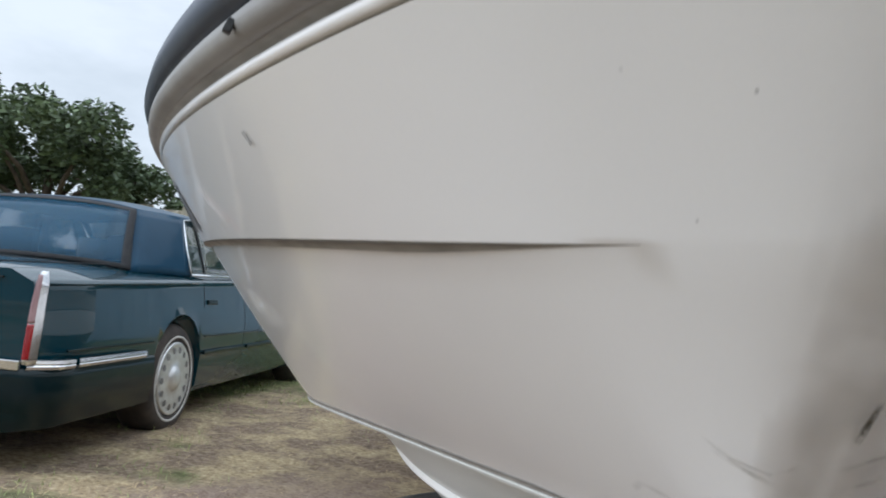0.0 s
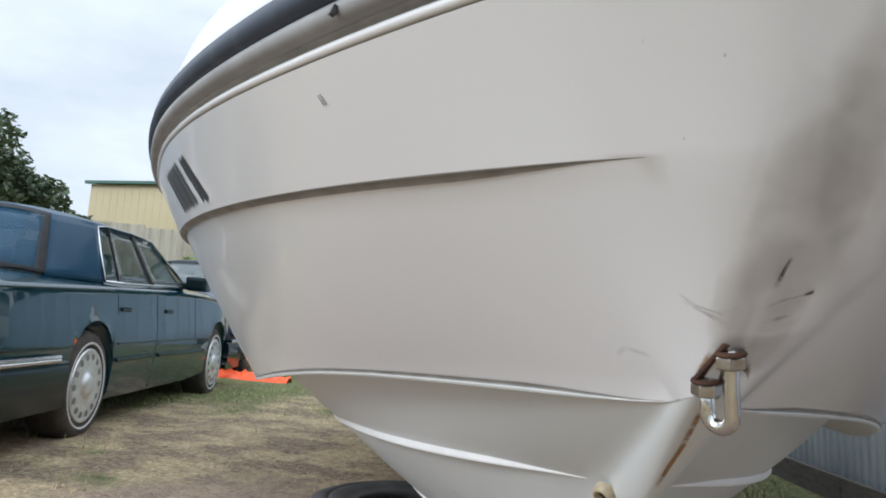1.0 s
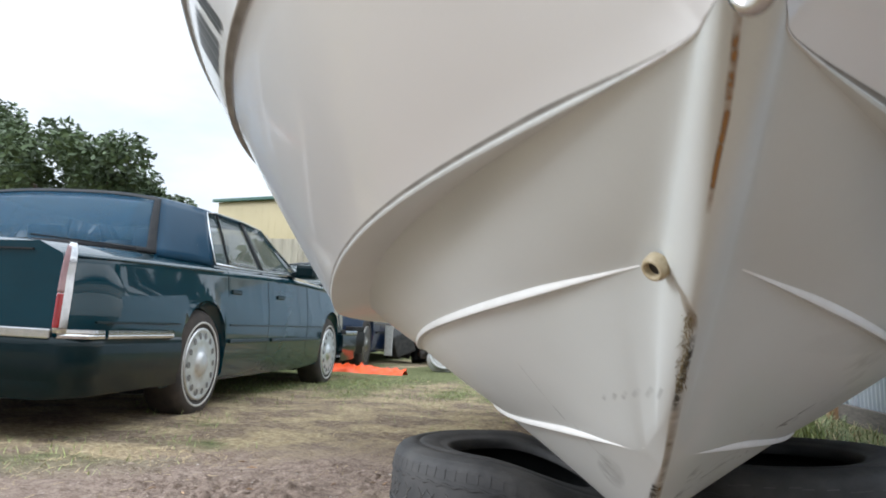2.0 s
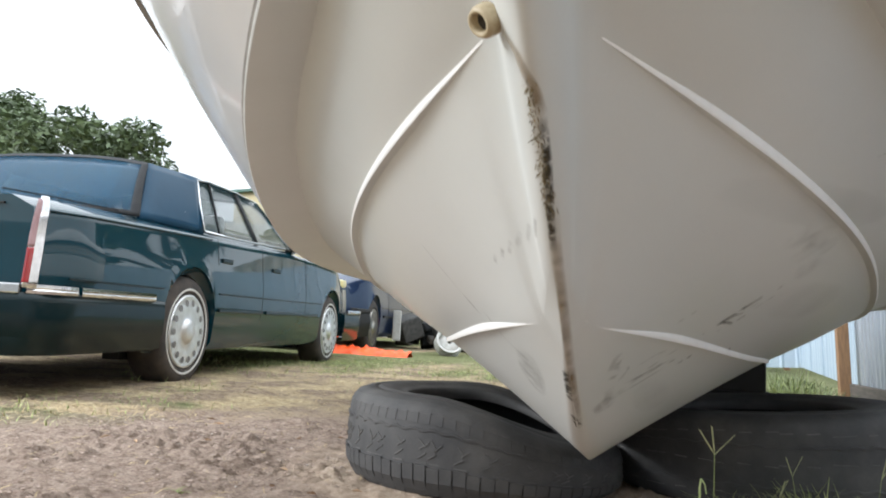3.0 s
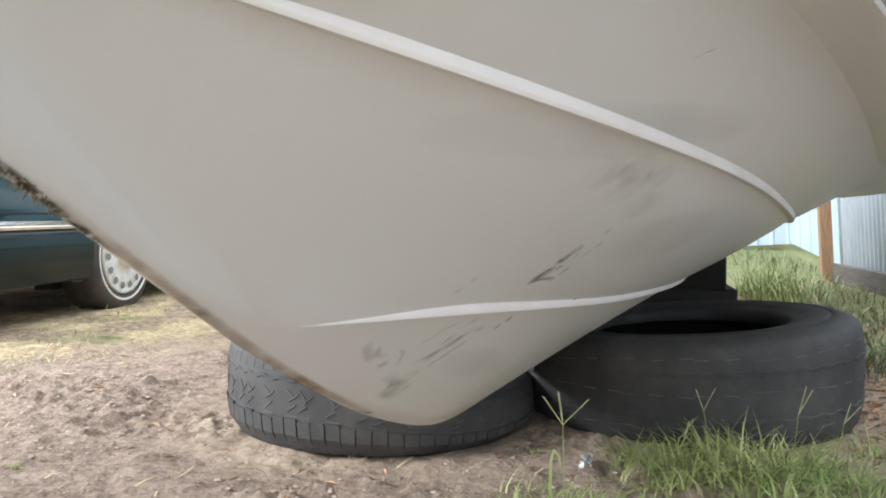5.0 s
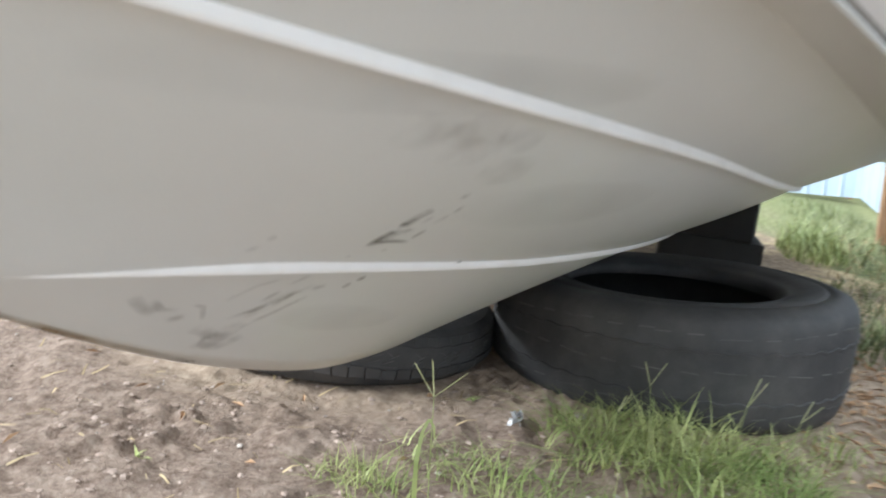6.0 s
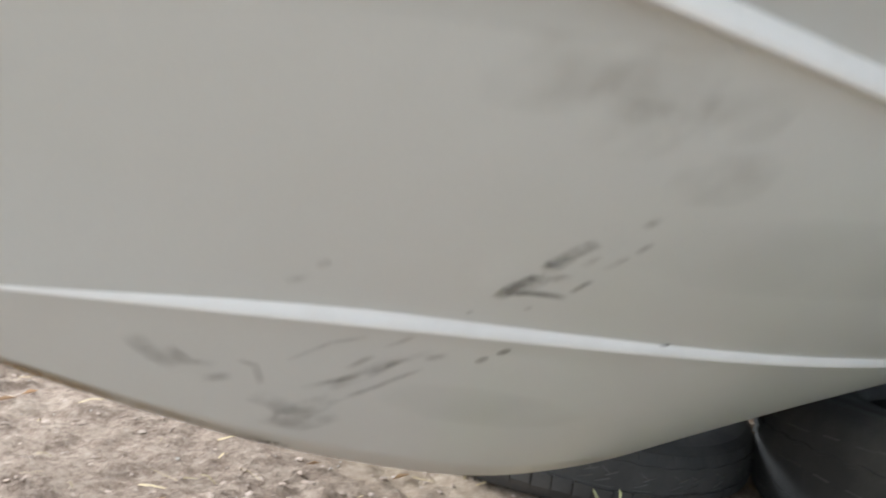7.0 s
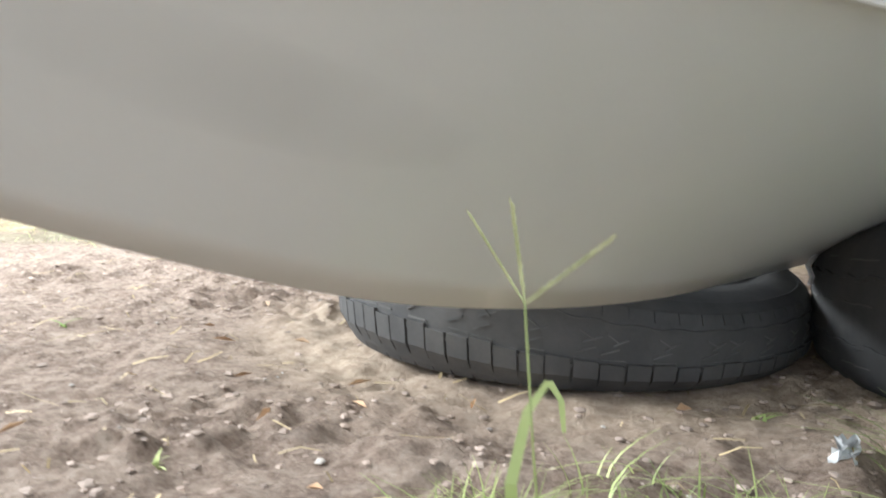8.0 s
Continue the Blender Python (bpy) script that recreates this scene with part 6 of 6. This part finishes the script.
for p, r in (((0.285, 1.49, 0.586), 0.035), ((0.315, 1.535, 0.590), 0.035), ((0.335, 1.585, 0.585), 0.03), ((0.30, 1.55, 0.571), 0.03), ((0.318, 1.62, 0.556), 0.035)):
    smear("dirt_smear", p, (0.6, 0.7, -0.1), r, r * 0.7, SMUDGE, "mottled brown smudges below the strake", 12)
# starboard bottom: scratches and a hatched scuff
streak("scratch", [(-0.212, 1.436, 0.553), (-0.182, 1.468, 0.516), (-0.160, 1.489, 0.489)], 0.005, FAINT, "thin grey scratch")
streak("scratch", [(-0.160, 1.489, 0.489), (-0.137, 1.509, 0.462)], 0.010, FAINT)
streak("scratch", [(-0.126, 1.480, 0.466), (-0.098, 1.509, 0.428), (-0.063, 1.506, 0.398)], 0.008, FAINT)
for k in range(6):
    s = k / 5
    a = Vector((-0.076, 1.256, 0.524)).lerp(Vector((-0.018, 1.105, 0.543)), s)
    streak("scratch", [a, a + Vector((-0.012, 0.03, -0.022)) * (0.6 + 0.5 * s)], 0.008, FAINT)
smear("dirt_smear", (-0.08, 1.55, 0.36), (0, 1, -0.3), 0.10, 0.03, FAINT, "grey scuffing near the forefoot")

# keel: ochre run from the drain, black algae and its fringe
KEEL_RUN = [(-0.030, 0.908, 0.652), (-0.012, 0.917, 0.637), (-0.001, 0.939, 0.621), (0.005, 0.970, 0.604)]
streak("keel_stain", KEEL_RUN, 0.010, OCHRE, "ochre run from the drain", 0.016)
low = [(0.005, 0.970, 0.604), (0.005, 1.016, 0.581), (0.002, 1.076, 0.549), (0.0, 1.138, 0.517)]
streak("keel_stain", low, 0.012, MOSS, "black algae along the keel", 0.010, 0.0009)
streak("keel_stain", [(0.006, 1.06, 0.557), (0.003, 1.14, 0.516), (0.003, 1.222, 0.474), (0.003, 1.334, 0.418), (0.003, 1.456, 0.363), (0.002, 1.62, 0.299)], 0.018, OCHRE, "ochre stain along the keel", 0.012)
streak("keel_stain", [(-0.004, 1.39, 0.392), (-0.004, 1.456, 0.364), (-0.003, 1.50, 0.345)], 0.012, MOSS, "black algae along the keel", None, 0.0010)
streak("keel_stain", [(-0.003, 1.56, 0.321), (0.002, 1.63, 0.295)], 0.010, MOSS, "black algae along the keel", None, 0.0010)
rnd = random.Random(77)
vv, ff = [], []
for _ in range(260):
    s = rnd.random() ** 0.8
    a = Vector((-0.004, 0.935, 0.624)).lerp(Vector((0.003, 1.09, 0.542)), s)
    q, n = onto(a + Vector((rnd.gauss(0, 0.003), 0, 0)), 0.0003)
    d = (n + Vector((rnd.gauss(0, 0.7), rnd.gauss(0, 0.7), rnd.gauss(0, 0.7) - 0.5))).normalized()
    L = rnd.uniform(0.001, 0.0045)
    strip(vv, ff, [q, q + d * L * 0.5, q + d * L + Vector((0, 0, -0.001))], 0.0007, 0.0002, d.cross(Vector((0.3, 0.5, 0.8))).normalized())
tagged(raw("algae_fringe", vv, ff, BRISTLE, boat, "dried brown algae clinging to the keel"), kind="stuff")

# stem: rust round the bow eye and its run, grime with painted shade, scuffs and a gouge
smear("rust_bloom", (-0.005, 0.612, 0.818), (0, 0.8, -0.6), 0.034, 0.014, DARK_RUST, "rust bloom round the bow eye", 14, 0.0006, 3)
streak("rust_run", [(-0.008, 0.632, 0.800), (-0.004, 0.672, 0.774), (-0.002, 0.716, 0.747), (-0.003, 0.759, 0.722), (-0.003, 0.805, 0.696)], 0.0065, RUST_RUN, "orange rust run down the stem", 0.005)
streak("rust_run", [(-0.013, 0.596, 0.834), (-0.014, 0.612, 0.820), (-0.010, 0.634, 0.802)], 0.008, RUST_RUN)
# these smears also paint the shaded side of the stem and port bow darker
smear("grime", (0.012, 0.565, 0.862), (0, 0.7, -0.7), 0.060, 0.040, GRIME_SHADE, "brown grime and painted shade above the bow eye", 16, 0.0006)
smear("grime", (0.020, 0.520, 0.930), (0, 0.5, -0.9), 0.100, 0.040, GRIME_SHADE, "brown grime and painted shade on the stem", 16, 0.0011)
smear("grime", (0.055, 0.530, 0.960), (0.3, 0.5, -0.9), 0.130, 0.045, GRIME_SHADE, "brown grime and painted shade on the port bow", 16, 0.0016)
smear("grime", (0.010, 0.60, 0.838), (1, 0, 0), 0.050, 0.020, GRIME_SHADE, "brown grime and painted shade above the bow eye", 12, 0.0021)
smear("dirt_smear", (0.020, 0.510, 0.950), (0, 0.5, -0.9), 0.110, 0.050, SMUDGE, "mottled dirt and painted shade on the stem", 16, 0.0046)
streak("gouge", [(0.0145, 0.539, 0.902), (0.0125, 0.546, 0.892), (0.0105, 0.553, 0.882)], 0.003, MOSS, "black gouge in the gelcoat", 0.005, 0.0049)
streak("scuff_mark", [(-0.045, 0.5755, 0.8745), (-0.031, 0.575, 0.8673), (-0.0165, 0.572, 0.8632), (-0.008, 0.564, 0.868)], 0.0022, HAIR, "thin curved scuff", None, 0.0047)
streak("scuff_mark", [(-0.040, 0.577, 0.870), (-0.022, 0.574, 0.860), (-0.012, 0.575, 0.857)], 0.004, HAIR, "", None, 0.0048)
streak("scuff_mark", [(0.008, 0.564, 0.8676), (0.019, 0.562, 0.8754), (0.038, 0.5645, 0.882)], 0.0028, HAIR, "thin curved scuff", None, 0.0042)
streak("scuff_mark", [(0.010, 0.572, 0.858), (0.030, 0.572, 0.868)], 0.004, HAIR, "", None, 0.0043)
streak("scuff_mark", [(-0.070, 0.672, 0.821), (-0.067, 0.659, 0.828), (-0.047, 0.642, 0.824)], 0.006, FAINT)
for dx, dz in ((0.001, 0.001), (-0.006, -0.004)):
    streak("scratch", [(-0.3425 + dx, 0.6795, 1.0235 + dz), (-0.3365 + dx, 0.6825, 1.0150 + dz)], 0.0014, INK, "two short black scratches", None, 0.0011, 4, 0.002)
for p, r in (((-0.0983, 0.4789, 1.0146), 0.0010), ((-0.0645, 0.5035, 0.9628), 0.0008), ((-0.052, 0.4682, 1.0052), 0.0009)):
    smear("speck", p, (0, 0.5, -0.9), r * 1.6, r, SCUFF, "small dark speck", 6)
streak("scuff_mark", [(0.3636, 1.4368, 0.6793), (0.375, 1.4468, 0.6857), (0.3864, 1.4576, 0.6917)], 0.0018, HAIR, "thin curved scratch above the strake", None, 0.0007, 4, 0.003)

# small black clip under the rub rail
bm = bmesh.new()
box(bm, (-0.0025, -0.003, -0.0045), (0.0025, 0.003, 0.0045), 0.001)
clip = part("rail_clip", bm, INK, boat, "small black clip on the rub rail")
clip.matrix_world = pose(-0.317, 0.597, 1.068, 0, 20, 30)

# registration on the starboard bow, shown as plain bars
for k in range(9):
    if k == 2:
        continue
    y = 1.112 + 0.027 * k
    xa, za = SH(y)
    xk, zk = KN(y)
    lo = Vector((-xk, y, zk)).lerp(Vector((-xa, y, za)), 0.16)
    hi = Vector((-xk, y + 0.012, zk)).lerp(Vector((-xa, y + 0.012, za)), 0.80)
    for o in ((0.0, 0.011) if k % 2 else (0.0, 0.009, 0.018)):
        streak("registration_bar", [lo + Vector((0, o, 0)), hi + Vector((0, o, 0))], 0.0075, INK, "black lettering bar on the bow", None, 0.0012, 2, 0.012)
